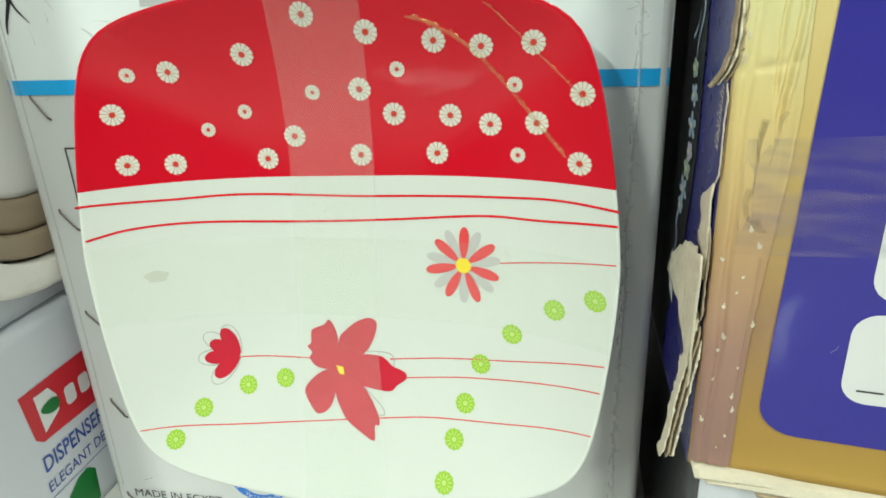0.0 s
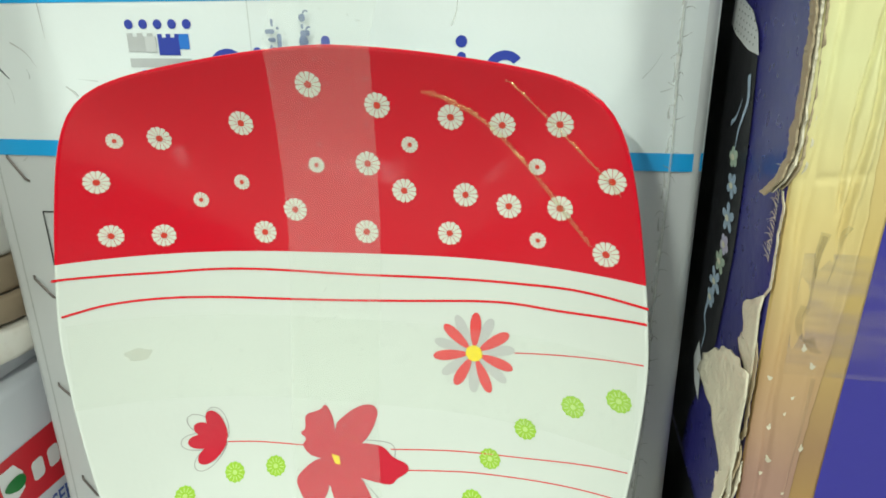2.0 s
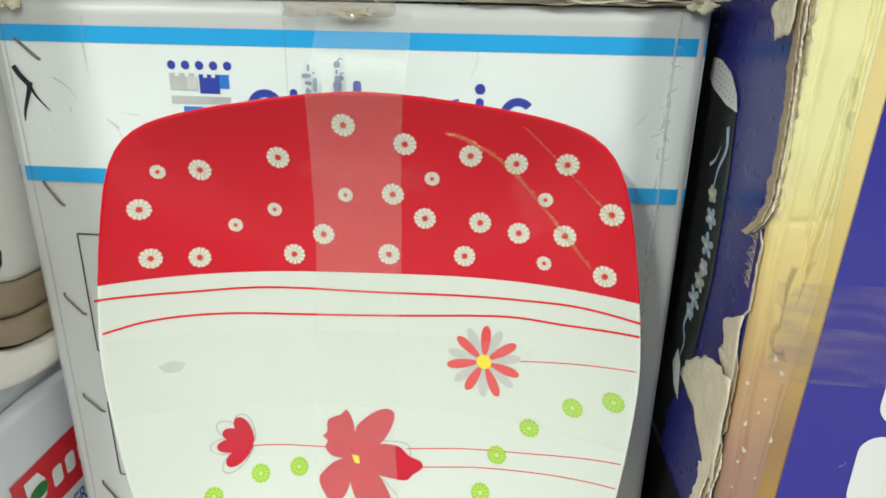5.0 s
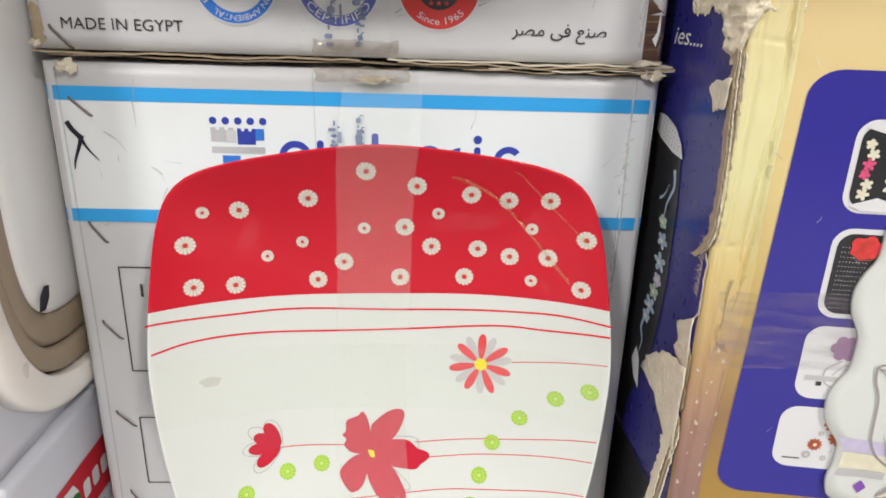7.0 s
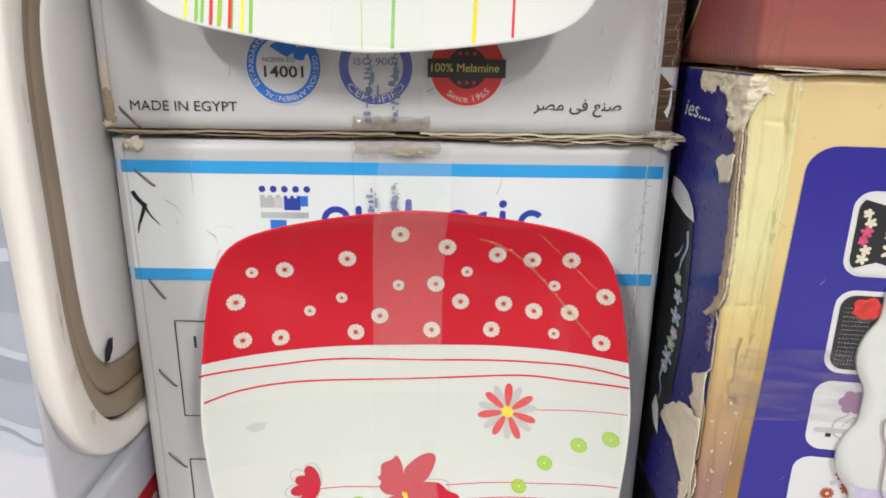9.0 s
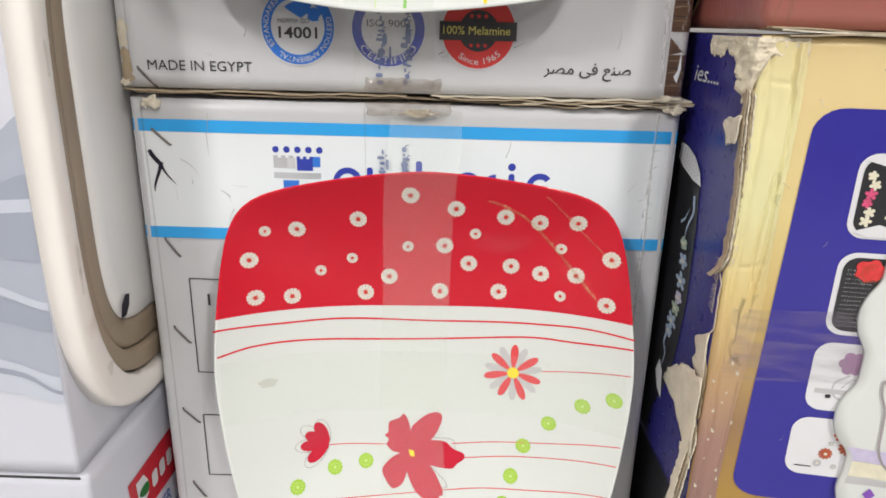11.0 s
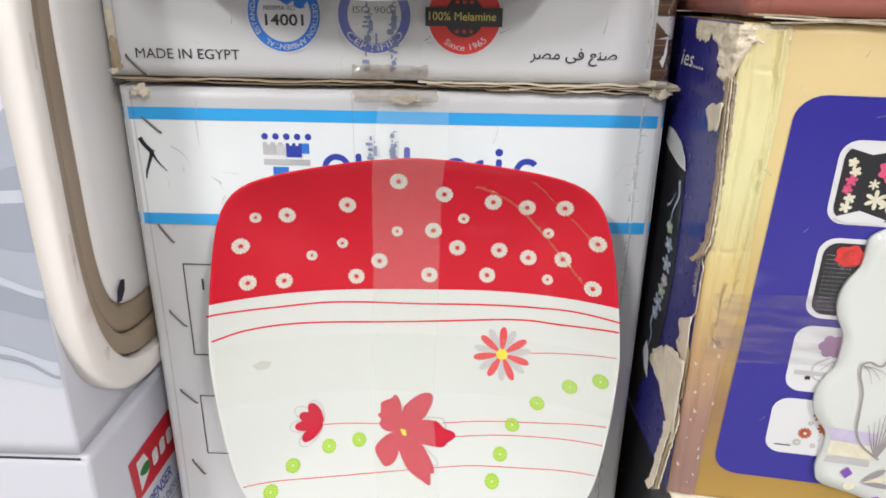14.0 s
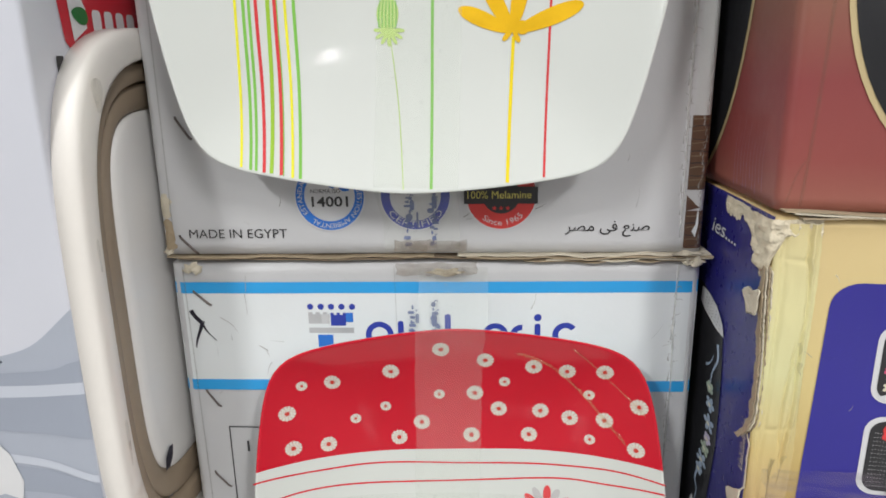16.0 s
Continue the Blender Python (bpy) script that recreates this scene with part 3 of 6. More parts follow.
            for s_ in (-1, 1):
                for q in (-0.0045, 0, 0.0045):
                    star = [(u + q + (0.0017 if i % 2 == 0 else 0.0008) * math.sin(i * math.pi / 5), v + s_ * 0.0088 + (0.0017 if i % 2 == 0 else 0.0008) * math.cos(i * math.pi / 5)) for i in range(10)]
                    part("badge_star", fill(B(), c.on_front(0.0016), star), M_BADGERED, badge)
    for v in (0.0066, 0.0855, 0.1530, 0.2210, 0.2890, 0.3665):
        if z0 + v < z1 - 0.01:
            part("staple", staple(B(), on, -0.1655 - (0.0040 if v < 0.02 else 0) + 0.002 * math.sin(v * 90), z0 + v, 0.0185, -50 + 8 * math.sin(v * 57)), M_STEEL, box)
    rnd = random.Random(seed)
    for k in range(44):
        u, v = rnd.uniform(x0 + 0.02, x1 - 0.02), rnd.uniform(z0 + 0.02, z1 - 0.01)
        a, ln = rnd.uniform(0, 3.14), rnd.uniform(0.003, 0.014)
        part("scuff", ribbon(B(), on if not top_marks else top, [(u, v), (u + ln * 0.5 * math.cos(a) + 0.0008, v + ln * 0.5 * math.sin(a)), (u + ln * math.cos(a), v + ln * math.sin(a))], rnd.uniform(0.0003, 0.0009), 6, 0, True), M_SCUFF if k % 3 else M_SCUFF_PALE, box)
    # crease and rubbed paper beside the right-hand edge
    bm = B()
    for k in range(70):
        zz = z0 + 0.02 + (z1 - z0 - 0.03) * k / 70
        u = x1 - 0.0163 + 0.0010 * math.sin(k * 4.3) + 0.0006 * math.sin(k * 1.7)
        ln = 0.0025 + 0.0060 * abs(math.sin(k * 2.7))
        ribbon(bm, hi, [(u, zz), (u + 0.0006 * math.sin(k * 3.1), zz + ln / 2), (u + 0.0008 * math.sin(k * 1.3), zz + ln)], 0.0004 + 0.0007 * abs(math.sin(k)), 3, 0, True)
    tagged(part("rubbed_crease", bm, M_SCUFF_PALE, box), kind="stuff")
    part("crease_line", ribbon(B(), top, [(x1 - 0.0158 + 0.0007 * math.sin(i * 2.1), z0 + 0.01 + (z1 - z0 - 0.012) * i / 9) for i in range(10)], 0.0009, 60), M_SCUFF_PALE, box)
    part("crease_line", ribbon(B(), top, [(x1 - 0.0150 + 0.0007 * math.sin(i * 2.1), z0 + 0.01 + (z1 - z0 - 0.012) * i / 9) for i in range(10)], 0.0004, 60), M_SCUFF, box)
    bm = B()
    for k in range(60):
        zz = z0 + 0.03 + (z1 - z0 - 0.04) * k / 60 + 0.002 * math.sin(k * 5.3)
        u, ln = x1 - 0.0155, 0.0015 + 0.0030 * abs(math.sin(k * 1.9))
        ribbon(bm, top, [(u, zz), (u - ln * 0.5 * (-1) ** k, zz + 0.0008), (u - ln * (-1) ** k, zz + 0.0022 * math.sin(k * 2.2))], 0.00045, 4, 0, True)
    tagged(part("crease_cracks", bm, M_SCUFF_PALE, box), kind="stuff")
    part("crease_line", ribbon(B(), top, [(x0 + 0.0085, z0 + 0.02), (x0 + 0.0100, (z0 + z1) / 2), (x0 + 0.0088, z1 - 0.002)], 0.0009, 40), M_SCUFF, box)
    part("crease_line", ribbon(B(), top, [(-0.0275, z1 - 0.07), (-0.0272, z1 - 0.04), (-0.0277, z1 - 0.002)], 0.0005, 20), M_SCUFF, box)
    return box, c


low_box, LOW = dinner_box(0.0, 0.3915, 1, -0.1835, 0.1795, "worn silver and white dinner-set carton with blue stripes", True)
top_box, TOP = dinner_box(0.3985, 0.7900, 5, -0.1865, 0.1785, "worn silver dinner-set carton stacked on another, stapled edge", False)

# crushed flaps and torn liner along the joint of the two cartons
for k, (xa, xb, z, out, sag, mat_) in enumerate((
        (-0.176, 0.181, 0.3952, 0.003, 0.0008, M_KRAFT_DARK), (-0.183, 0.000, 0.3968, 0.004, 0.0010, M_KRAFT),
        (0.016, 0.183, 0.3974, 0.005, 0.0006, M_KRAFT_PALE), (0.022, 0.184, 0.3960, 0.006, 0.0008, M_KRAFT),
        (0.075, 0.184, 0.3946, 0.005, 0.0014, M_KRAFT_PALE), (0.060, 0.180, 0.3934, 0.004, 0.0014, M_KRAFT))):
    zs = [(xa + (xb - xa) * i / 10, -out - 0.001 * math.sin(i * 2.3 + k), z + 0.0004 * math.sin(i * 1.7 + k) - sag * max(0, math.sin(math.pi * i / 10)) ** 2 * (0.6 + 0.4 * math.sin(i + k))) for i in range(11)]
    part("lid_flap", ragged_strip(B(), zs, Vector((0, out + 0.02, 0)), Vector((0, 0, 1)), 0.0008, k + 2, 0.002, 90), mat_, low_box, smooth=False)
for k, (u, v, w, h) in enumerate(((-0.166, 0.3895, 0.013, 0.008), (0.172, 0.3930, 0.013, 0.007), (0.008, 0.3868, 0.022, 0.005), (-0.180, 0.4020, 0.007, 0.004), (0.166, 0.4000, 0.020, 0.003))):
    pts = [(u + w / 2 * math.cos(a / 16 * 6.283) * (1 + 0.3 * math.sin(a * 2.3 + k)), v + h / 2 * math.sin(a / 16 * 6.283) * (1 + 0.4 * math.cos(a * 1.9 + k))) for a in range(16)]
    bm = fill(B(), lambda a, b, k=k: Vector((a, -0.0045 - 0.0022 * noise.noise(Vector((a * 260, b * 260, k))) - 0.001 * k, b)), pts, rings=4)
    thicken(bm, (0, 0.0008, 0))
    part("torn_liner", bm, M_KRAFT_PALE, low_box)
for v, h in ((0.432, 0.018), (0.413, 0.022), (0.405, 0.010)):
    pts = [(-0.1815 + 0.0042 * math.cos(a / 16 * 6.283) * (1 + 0.35 * math.sin(a * 2.9 + v * 99)), v + h / 2 * math.sin(a / 16 * 6.283)) for a in range(16)]
    part("rubbed_corner", fill(B(), TOP.on_front(0.0006), pts, rings=2), M_KRAFT_PALE if v > 0.42 else M_KRAFT, top_box)
# brown wood-pattern strip pasted round the corner of the upper carton
for za, zb in ((0.4010, 0.4265), (0.4405, 0.4880)):
    strip = part("brown_corner_strip", grid(B(), TOP.on_front(0.0006), 0.1655, 0.1784, za, zb, 10, 6), M_WOOD, top_box, "brown wood-pattern strip")
    for k in range(int((zb - za) / 0.0026)):
        v = za + 0.0016 + 0.0026 * k
        part("grain_line", ribbon(B(), TOP.on_front(0.0009), [(0.1657, v + 0.0006 * math.sin(k * 2.1)), (0.1715, v + 0.0005 * math.sin(k * 1.3 + 1)), (0.1780, v + 0.0008 * math.sin(k * 1.7 + 2))], 0.0003 + 0.0004 * abs(math.sin(k * 2.9)), 10), (M_INK, M_WOOD, M_KRAFT_DARK)[k % 3], strip)
strip = part("brown_corner_strip", fill(B(), TOP.on_front(0.0007), [(0.1655, 0.4266), (0.1655, 0.4370), (0.1700, 0.4325), (0.1780, 0.4268)], rings=2), M_WOOD, top_box)
part("pale_corner_strip", grid(B(), TOP.on_front(0.0006), 0.1665, 0.1784, 0.4885, 0.5600, 10, 8), M_TAPE_THIN, top_box)
bm = B()
for k in range(46):
    v = 0.402 + 0.0021 * k
    u = 0.1738 + 0.0012 * math.sin(k * 0.6) + 0.0007 * math.sin(k * 2.3)
    ribbon(bm, TOP.on_front(0.0012), [(u, v), (u + 0.0005 * math.sin(k * 1.9), v + 0.0016), (u + 0.0004, v + 0.0024 + 0.0020 * abs(math.sin(k * 1.1)))], 0.0003 + 0.0011 * max(0, math.sin(k * 2.7)), 4, 0, True)
tagged(part("rubbed_corner", bm, M_SCUFF_PALE, top_box), kind="stuff")
part("rubbed_corner", fill(B(), TOP.on_front(0.0013), [(0.1700, 0.4130), (0.1722, 0.4170), (0.1735, 0.4290), (0.1742, 0.4180), (0.1725, 0.4090)]), M_CARTON_W, top_box)


# ---- the square plates ----
class Plate:
    """A square dished plate with bowed sides, facing the camera side of the box."""

    def __init__(self, cx, cz, a, b, n, lean, rot, y0, depth, k, k2, m, trim=0.0):
        self.trim = trim
        self.p = (cx, cz, a, b, n, lean, rot, y0, depth, k, k2, m)
        self.table = [self.reach(2 * math.pi * i / 360) for i in range(361)]

    def reach(self, t):
        n, k, k2, m = self.p[4], self.p[9], self.p[10], self.p[11]
        c, s, lo, hi = abs(math.cos(t)), abs(math.sin(t)), 0.5, 1.6
        for _ in range(24):
            mid = (lo + hi) / 2
            u, v = c * mid, s * mid
            f = (u / max(0.05, 1 - k * v ** m)) ** n + (v / max(0.05, 1 - k2 * u ** m)) ** n
            lo, hi = (mid, hi) if f < 1 else (lo, mid)
        return lo * (1 - self.trim * (math.cos(t) ** 2 + max(0, math.sin(t)) ** 2))

    def rho(self, u, v):
        a, b = self.p[2], self.p[3]
        r = math.hypot(u / a, v / b)
        if r < 1e-9:
            return 0.0
        d = (math.degrees(math.atan2(v / b, u / a)) % 360)
        i = int(d)
        return r / (self.table[i] + (self.table[i + 1] - self.table[i]) * (d - i))

    def at(self, u, v, off=0.0, rho=None):
        cx, cz, a, b, n, lean, rot, y0, depth = self.p[:9]
        rho = self.rho(u, v) if rho is None else rho
        c, s = math.cos(rot), math.sin(rot)
        X, Z = c * u - s * v, s * u + c * v
        return Vector((cx + X, y0 - depth * min(rho, 1.02) ** 2.8 + Z * lean - off, cz + Z))

    def edge(self, u):
        v = 0.0
        while self.rho(u, v) < 0.985:
            v += 0.0005
        return v

    def on(self, off=0.00025):
        return lambda u, v: self.at(u, v, off)

    def body(self, thick=0.0030, rings=30, seg=144):
        bm = B()
        a, b = self.p[2], self.p[3]
        rows = []
        profile = [((r / rings) ** 0.8, 0.0, 0) for r in range(1, rings)] + [(0.985, 0.0, 0), (0.9945, 0.0, 0), (0.999, 0.0006, 0), (1.0, 0.0014, 0), (0.999, 0.0022, 1)]
        profile += [(0.985, 0.0034, 1)] + [(1 - r / 14, thick + 0.0004, 1) for r in range(1, 6)]
        profile += [(0.60, thick, 1), (0.585, thick + 0.0015, 1), (0.55, thick + 0.0015, 1), (0.535, thick, 1), (0.2, thick, 1)]
        for rho, back, mi in profile:
            row = []
            for i in range(seg):
                t = 2 * math.pi * i / seg
                R = self.reach(t) * rho
                row.append(bm.verts.new(self.at(R * math.cos(t) * a, R * math.sin(t) * b, -back, rho)))
            rows.append((row, mi))
        mid = bm.verts.new(self.at(0, 0))
        for i in range(seg):
            bm.faces.new((mid, rows[0][0][i], rows[0][0][(i + 1) % seg])).material_index = 0
        for (p, _), (q, mi) in zip(rows, rows[1:]):
            for i in range(seg):
                bm.faces.new((p[i], q[i], q[(i + 1) % seg], p[(i + 1) % seg])).material_index = mi
        bm.faces.new(rows[-1][0][::-1]).material_index = 1
        bmesh.ops.recalc_face_normals(bm, faces=bm.faces)
        return bm


RED = Plate(0.0149, 0.2126, 0.1446, 0.1408, 10.93, 0.1196, 0.0163, -0.0085, 0.0306, 0.1523, 0.1636, 1.562, 0.0105)
STRIPED = Plate(-0.0103, 0.5970, 0.1500, 0.1500, 13.3, 0.0154, -0.0274, -0.0152, 0.0247, 0.2032, 0.1495, 1.520)


def red_glaze():
    """White melamine whose upper third is printed red down to a gently sloping line."""
    m = material("melamine_red_and_white", (0.63, 0.655, 0.62), 0.045, vary=0.02, fine=230.0, coat=0.0, bump=0.03)
    nt = m.node_tree
    b = nt.nodes["Principled BSDF"]
    co = next(n for n in nt.nodes if n.type == "TEX_COORD")
    old = b.inputs["Base Color"].links[0].from_socket
    sep = nt.nodes.new("ShaderNodeSeparateXYZ")
    nt.links.new(co.outputs["Object"], sep.inputs[0])
    ma = nt.nodes.new("ShaderNodeMath")
    ma.operation = "MULTIPLY_ADD"
    nt.links.new(sep.outputs["X"], ma.inputs[0])
    ma.inputs[1].default_value = -0.0163
    nt.links.new(sep.outputs["Z"], ma.inputs[2])
    gt = nt.nodes.new("ShaderNodeMath")
    gt.operation = "GREATER_THAN"
    nt.links.new(ma.outputs[0], gt.inputs[0])
    gt.inputs[1].default_value = 0.2514
    mix = nt.nodes.new("ShaderNodeMix")
    mix.data_type = "RGBA"
    nt.links.new(gt.outputs[0], mix.inputs["Factor"])
    nt.links.new(old, mix.inputs["A"])
    mix.inputs["B"].default_value = (0.56, 0.0040, 0.020, 1)
    nt.links.new(mix.outputs["Result"], b.inputs["Base Color"])
    return m


red_plate = thing("square_plate", (0.0141, -0.01, 0.06), "white square melamine plate with red flowered top, taped up", "plate", "sample plates")
part("body", RED.body(), [red_glaze(), M_WHITE], red_plate)
R1, R2, R3 = RED.on(0.00025), RED.on(0.00045), RED.on(0.00065)
BIG = [(-0.0089, 0.1221), (0.0213, 0.1125), (0.0543, 0.1072), (0.0771, 0.1038), (0.1018, 0.1048), (-0.0858, 0.0975), (-0.0445, 0.1044), (0.1241, 0.0818), (0.0136, 0.0847), (-0.1174, 0.0777), (-0.025, 0.0611), (0.0303, 0.0716), (0.0596, 0.0704), (0.0799, 0.066), (0.103, 0.0673), (-0.1153, 0.0505), (-0.092, 0.0488), (-0.0419, 0.0492), (0.0104, 0.0504), (0.0516, 0.051), (0.1232, 0.0494)]
LITTLE = [(-0.1063, 0.0971), (0.0345, 0.0941), (0.0925, 0.0853), (-0.0116, 0.0838), (-0.0503, 0.075), (-0.0722, 0.0661), (0.0935, 0.0512)]
for j, (u, v) in enumerate(BIG + LITTLE):
    r = (0.0060 if j < len(BIG) else 0.0040) * (1 - 0.06 * abs(u) / 0.12)
    bm = B()
    for k in range(13):
        a = radians(360 / 13 * k + 11 * j)
        h = radians(12.4)
        pts = [(u + r * 0.24 * math.cos(a - h * 0.8), v + r * 0.24 * math.sin(a - h * 0.8)), (u + r * 0.24 * math.cos(a + h * 0.8), v + r * 0.24 * math.sin(a + h * 0.8))]
        tip = [(0.99, 0.60), (1.0, 0.90), (0.72, 1.0), (0.45, 0.95), (0.12, 1.03 + 0.03 * math.sin(k * 2 + j)), (-0.25, 0.96), (-0.55, 1.01), (-1.0, 0.90), (-0.99, 0.60)]
        fill(bm, R1, pts + [(u + r * q * math.cos(a + h * s_), v + r * q * math.sin(a + h * s_)) for s_, q in tip])
    fill(bm, R2, [(u + r * 0.27 * (1 + 0.12 * math.cos(9 * a)) * math.cos(a), v + r * 0.27 * (1 + 0.12 * math.cos(9 * a)) * math.sin(a)) for a in [i * math.pi / 13 for i in range(26)]], 1)
    part("daisy_print", bm, [M_FLAKE, M_ORANGE], red_plate)
GREENS = [(-0.1076, -0.1088), (-0.0921, -0.0928), (-0.0656, -0.0809), (-0.043, -0.0768), (0.0524, -0.1248), (0.0573, -0.1039), (0.0633, -0.0852), (0.0721, -0.0632), (0.0896, -0.0438), (0.1119, -0.0266), (0.1318, -0.0173)]
for j, (u, v) in enumerate(GREENS):
    bm = fill(B(), R1, [(u + 0.0053 * (1 + 0.05 * math.cos(12 * a)) * math.cos(a), v + 0.0053 * (1 + 0.05 * math.cos(12 * a)) * math.sin(a)) for a in [2 * math.pi * i / 48 for i in range(48)]], 0, 2)
    fill(bm, R2, disc(u, v, 0.0013, 12), 1)
    for k in range(12):
        a = radians(30 * k + 9 * j)
        ribbon(bm, R2, [(u + 0.0022 * math.cos(a), v + 0.0022 * math.sin(a)), (u + 0.0034 * math.cos(a), v + 0.0034 * math.sin(a)), (u + 0.0044 * math.cos(a), v + 0.0044 * math.sin(a))], 0.00055, 3, 1)
    part("green_flower_print", bm, [M_GREEN, M_PALEGREEN], red_plate)
# the daisy on a stem
bm = B()
for k in range(7):
    fill(bm, R1, petal(0.0635, -0.0088, 64 + 51.4 * k, 0.0208, 0.0066, start=0.004), 1, 2)
for k in range(7):
    fill(bm, R2, petal(0.0635, -0.0088, 87 + 51.4 * k, 0.0212 - 0.001 * (k % 2), 0.0068, start=0.003), 0, 2)
fill(bm, R3, disc(0.0635, -0.0088, 0.0042, 20), 2)
part("red_daisy_print", bm, [M_CORAL, M_GREY, M_YELLOW], red_plate)
# the large five-petalled flower: each petal a closed outline from the heart
def closed(pts):
    """A smooth closed outline through a few corners."""
    line = smooth_line(pts[-2:] + pts + pts[:3], (len(pts) + 4) * 8)
    return [(p.x, p.y) for p in line[16:16 + len(pts) * 8]]


BLOSSOM = (
    [(-0.0100, -0.0700), (-0.0222, -0.0705), (-0.0277, -0.0655), (-0.0264, -0.0616), (-0.0291, -0.0585), (-0.0267, -0.0560), (-0.0260, -0.0490), (-0.0187, -0.0457), (-0.0155, -0.0428), (-0.0123, -0.0473), (-0.0106, -0.0545)],
    [(-0.0100, -0.0545), (-0.0053, -0.0481), (0.0020, -0.0429), (0.0091, -0.0411), (0.0128, -0.0450), (0.0093, -0.0556), (0.0030, -0.0630), (-0.0090, -0.0690)],
    [(-0.0100, -0.0640), (0.0032, -0.0621), (0.0149, -0.0628), (0.0215, -0.0680), (0.0285, -0.0709), (0.0292, -0.0746), (0.0240, -0.0785), (0.0189, -0.0820), (0.0029, -0.0798), (-0.0095, -0.0768)],
    [(-0.0116, -0.0731), (0.0029, -0.0789), (0.0124, -0.0936), (0.0136, -0.1000), (0.0111, -0.1008), (0.0108, -0.1082), (0.0032, -0.1047), (-0.0055, -0.0985), (-0.0106, -0.0902), (-0.0127, -0.0826)],
    [(-0.0104, -0.0714), (-0.0190, -0.0718), (-0.0268, -0.0770), (-0.0309, -0.0840), (-0.0248, -0.0946), (-0.0200, -0.0951), (-0.0157, -0.0919), (-0.0130, -0.0857), (-0.0100, -0.0760)],
)
bm = B()
for k, outline in enumerate(BLOSSOM):
    fill(bm, RED.on(0.00045 + 0.00003 * k), closed(outline), 0, 4)
for cu, cv, ang, ln in ((-0.0185, -0.0800, 62, 0.008), (-0.0200, -0.0560, -40, 0.009), (0.0040, -0.0500, 215, 0.012), (0.0010, -0.0880, 118, 0.013)):
    c, q = ln * math.cos(radians(ang)), ln * math.sin(radians(ang))
    ribbon(bm, RED.on(0.0007), [(cu, cv), (cu + c * 0.5 + 0.0005, cv + q * 0.5), (cu + c, cv + q)], 0.0004, 8, 2, True)
fill(bm, RED.on(0.0008), [(-0.0121, -0.0686), (-0.0078, -0.0695), (-0.0072, -0.0739), (-0.0102, -0.0734)], 1)
ribbon(bm, RED.on(0.0007), [(-0.0096, -0.0641), (-0.0068, -0.0602), (-0.0034, -0.0587), (-0.0001, -0.0596), (0.0032, -0.0617)], 0.0005, 14, 2)
part("red_blossom_print", bm, [M_ROSE, M_YELLOW, M_ORANGE], red_plate)
bm = B()
ribbon(bm, R1, [(0.0033, -0.0604), (0.0132, -0.0603), (0.0198, -0.0612), (0.0222, -0.0641), (0.0221, -0.0685)], 0.0004, 20)
ribbon(bm, R1, [(0.0039, -0.0804), (0.0102, -0.0858), (0.0156, -0.0913), (0.0163, -0.0948), (0.0131, -0.0950)], 0.0004, 20)
part("blossom_outline_print", bm, M_OUTLINE, red_plate)
# the bud at the end of a stem
bm = B()
for ang, ln in ((118, 0.0185), (152, 0.0185), (182, 0.0200), (220, 0.0190)):
    fill(bm, R2, petal(-0.0703, -0.0637, ang, ln, 0.0100, 18, 0.8), 0, 2)
part("red_bud_print", bm, M_ROSE, red_plate)
bm = B()
for ang, ln in ((112, 0.0195), (145, 0.0235), (182, 0.0235), (224, 0.0225)):
    ribbon(bm, R1, [*petal(-0.0703, -0.0637, ang, ln, 0.0115, 16, 0.8)], 0.00035, 40)
part("bud_outline_print", bm, M_OUTLINE, red_plate)
for w, pts in ((0.0012, [(-0.1404, 0.0308), (-0.1380, 0.0312), (-0.0980, 0.0296), (-0.0586, 0.0300), (0.0087, 0.0280), (0.0767, 0.0289), (0.1113, 0.0302), (0.1415, 0.0290)]),
               (0.0012, [(-0.1404, 0.0120), (-0.1340, 0.0132), (-0.1198, 0.0153), (-0.0913, 0.0158), (-0.0314, 0.0140), (0.0268, 0.0153), (0.0765, 0.0188), (0.1058, 0.0189), (0.1413, 0.0218)]),
               (0.0006, [(0.0836, -0.0059), (0.1114, -0.0019), (0.1410, 0.0027)]),
               (0.0006, [(-0.0695, -0.0649), (-0.0515, -0.0646), (-0.0275, -0.0652)]),
               (0.0006, [(0.0199, -0.0642), (0.0429, -0.0625), (0.0877, -0.0593), (0.1369, -0.0495)]),
               (0.0006, [(0.0288, -0.0741), (0.0558, -0.0721), (0.0876, -0.0701), (0.1350, -0.0639)]),
               (0.0006, [(-0.1263, -0.1013), (-0.0785, -0.1024), (-0.0239, -0.0997), (0.0132, -0.0967), (0.0430, -0.0942), (0.0877, -0.0934), (0.1308, -0.0879)])):
    part("line_print", ribbon(B(), R1, pts, w, 60), M_CORAL if w < 0.001 else M_RED, red_plate)
part("stain", fill(B(), R1, [(-0.1105 + 0.0060 * math.cos(a / 14 * 6.283) * (1 + 0.3 * math.sin(a * 2.2)), -0.0130 + 0.0035 * math.sin(a / 14 * 6.283)) for a in range(14)], 0, 2), film("dried_glue", 0.16, 0.15, (0.55, 0.47, 0.36)), red_plate)

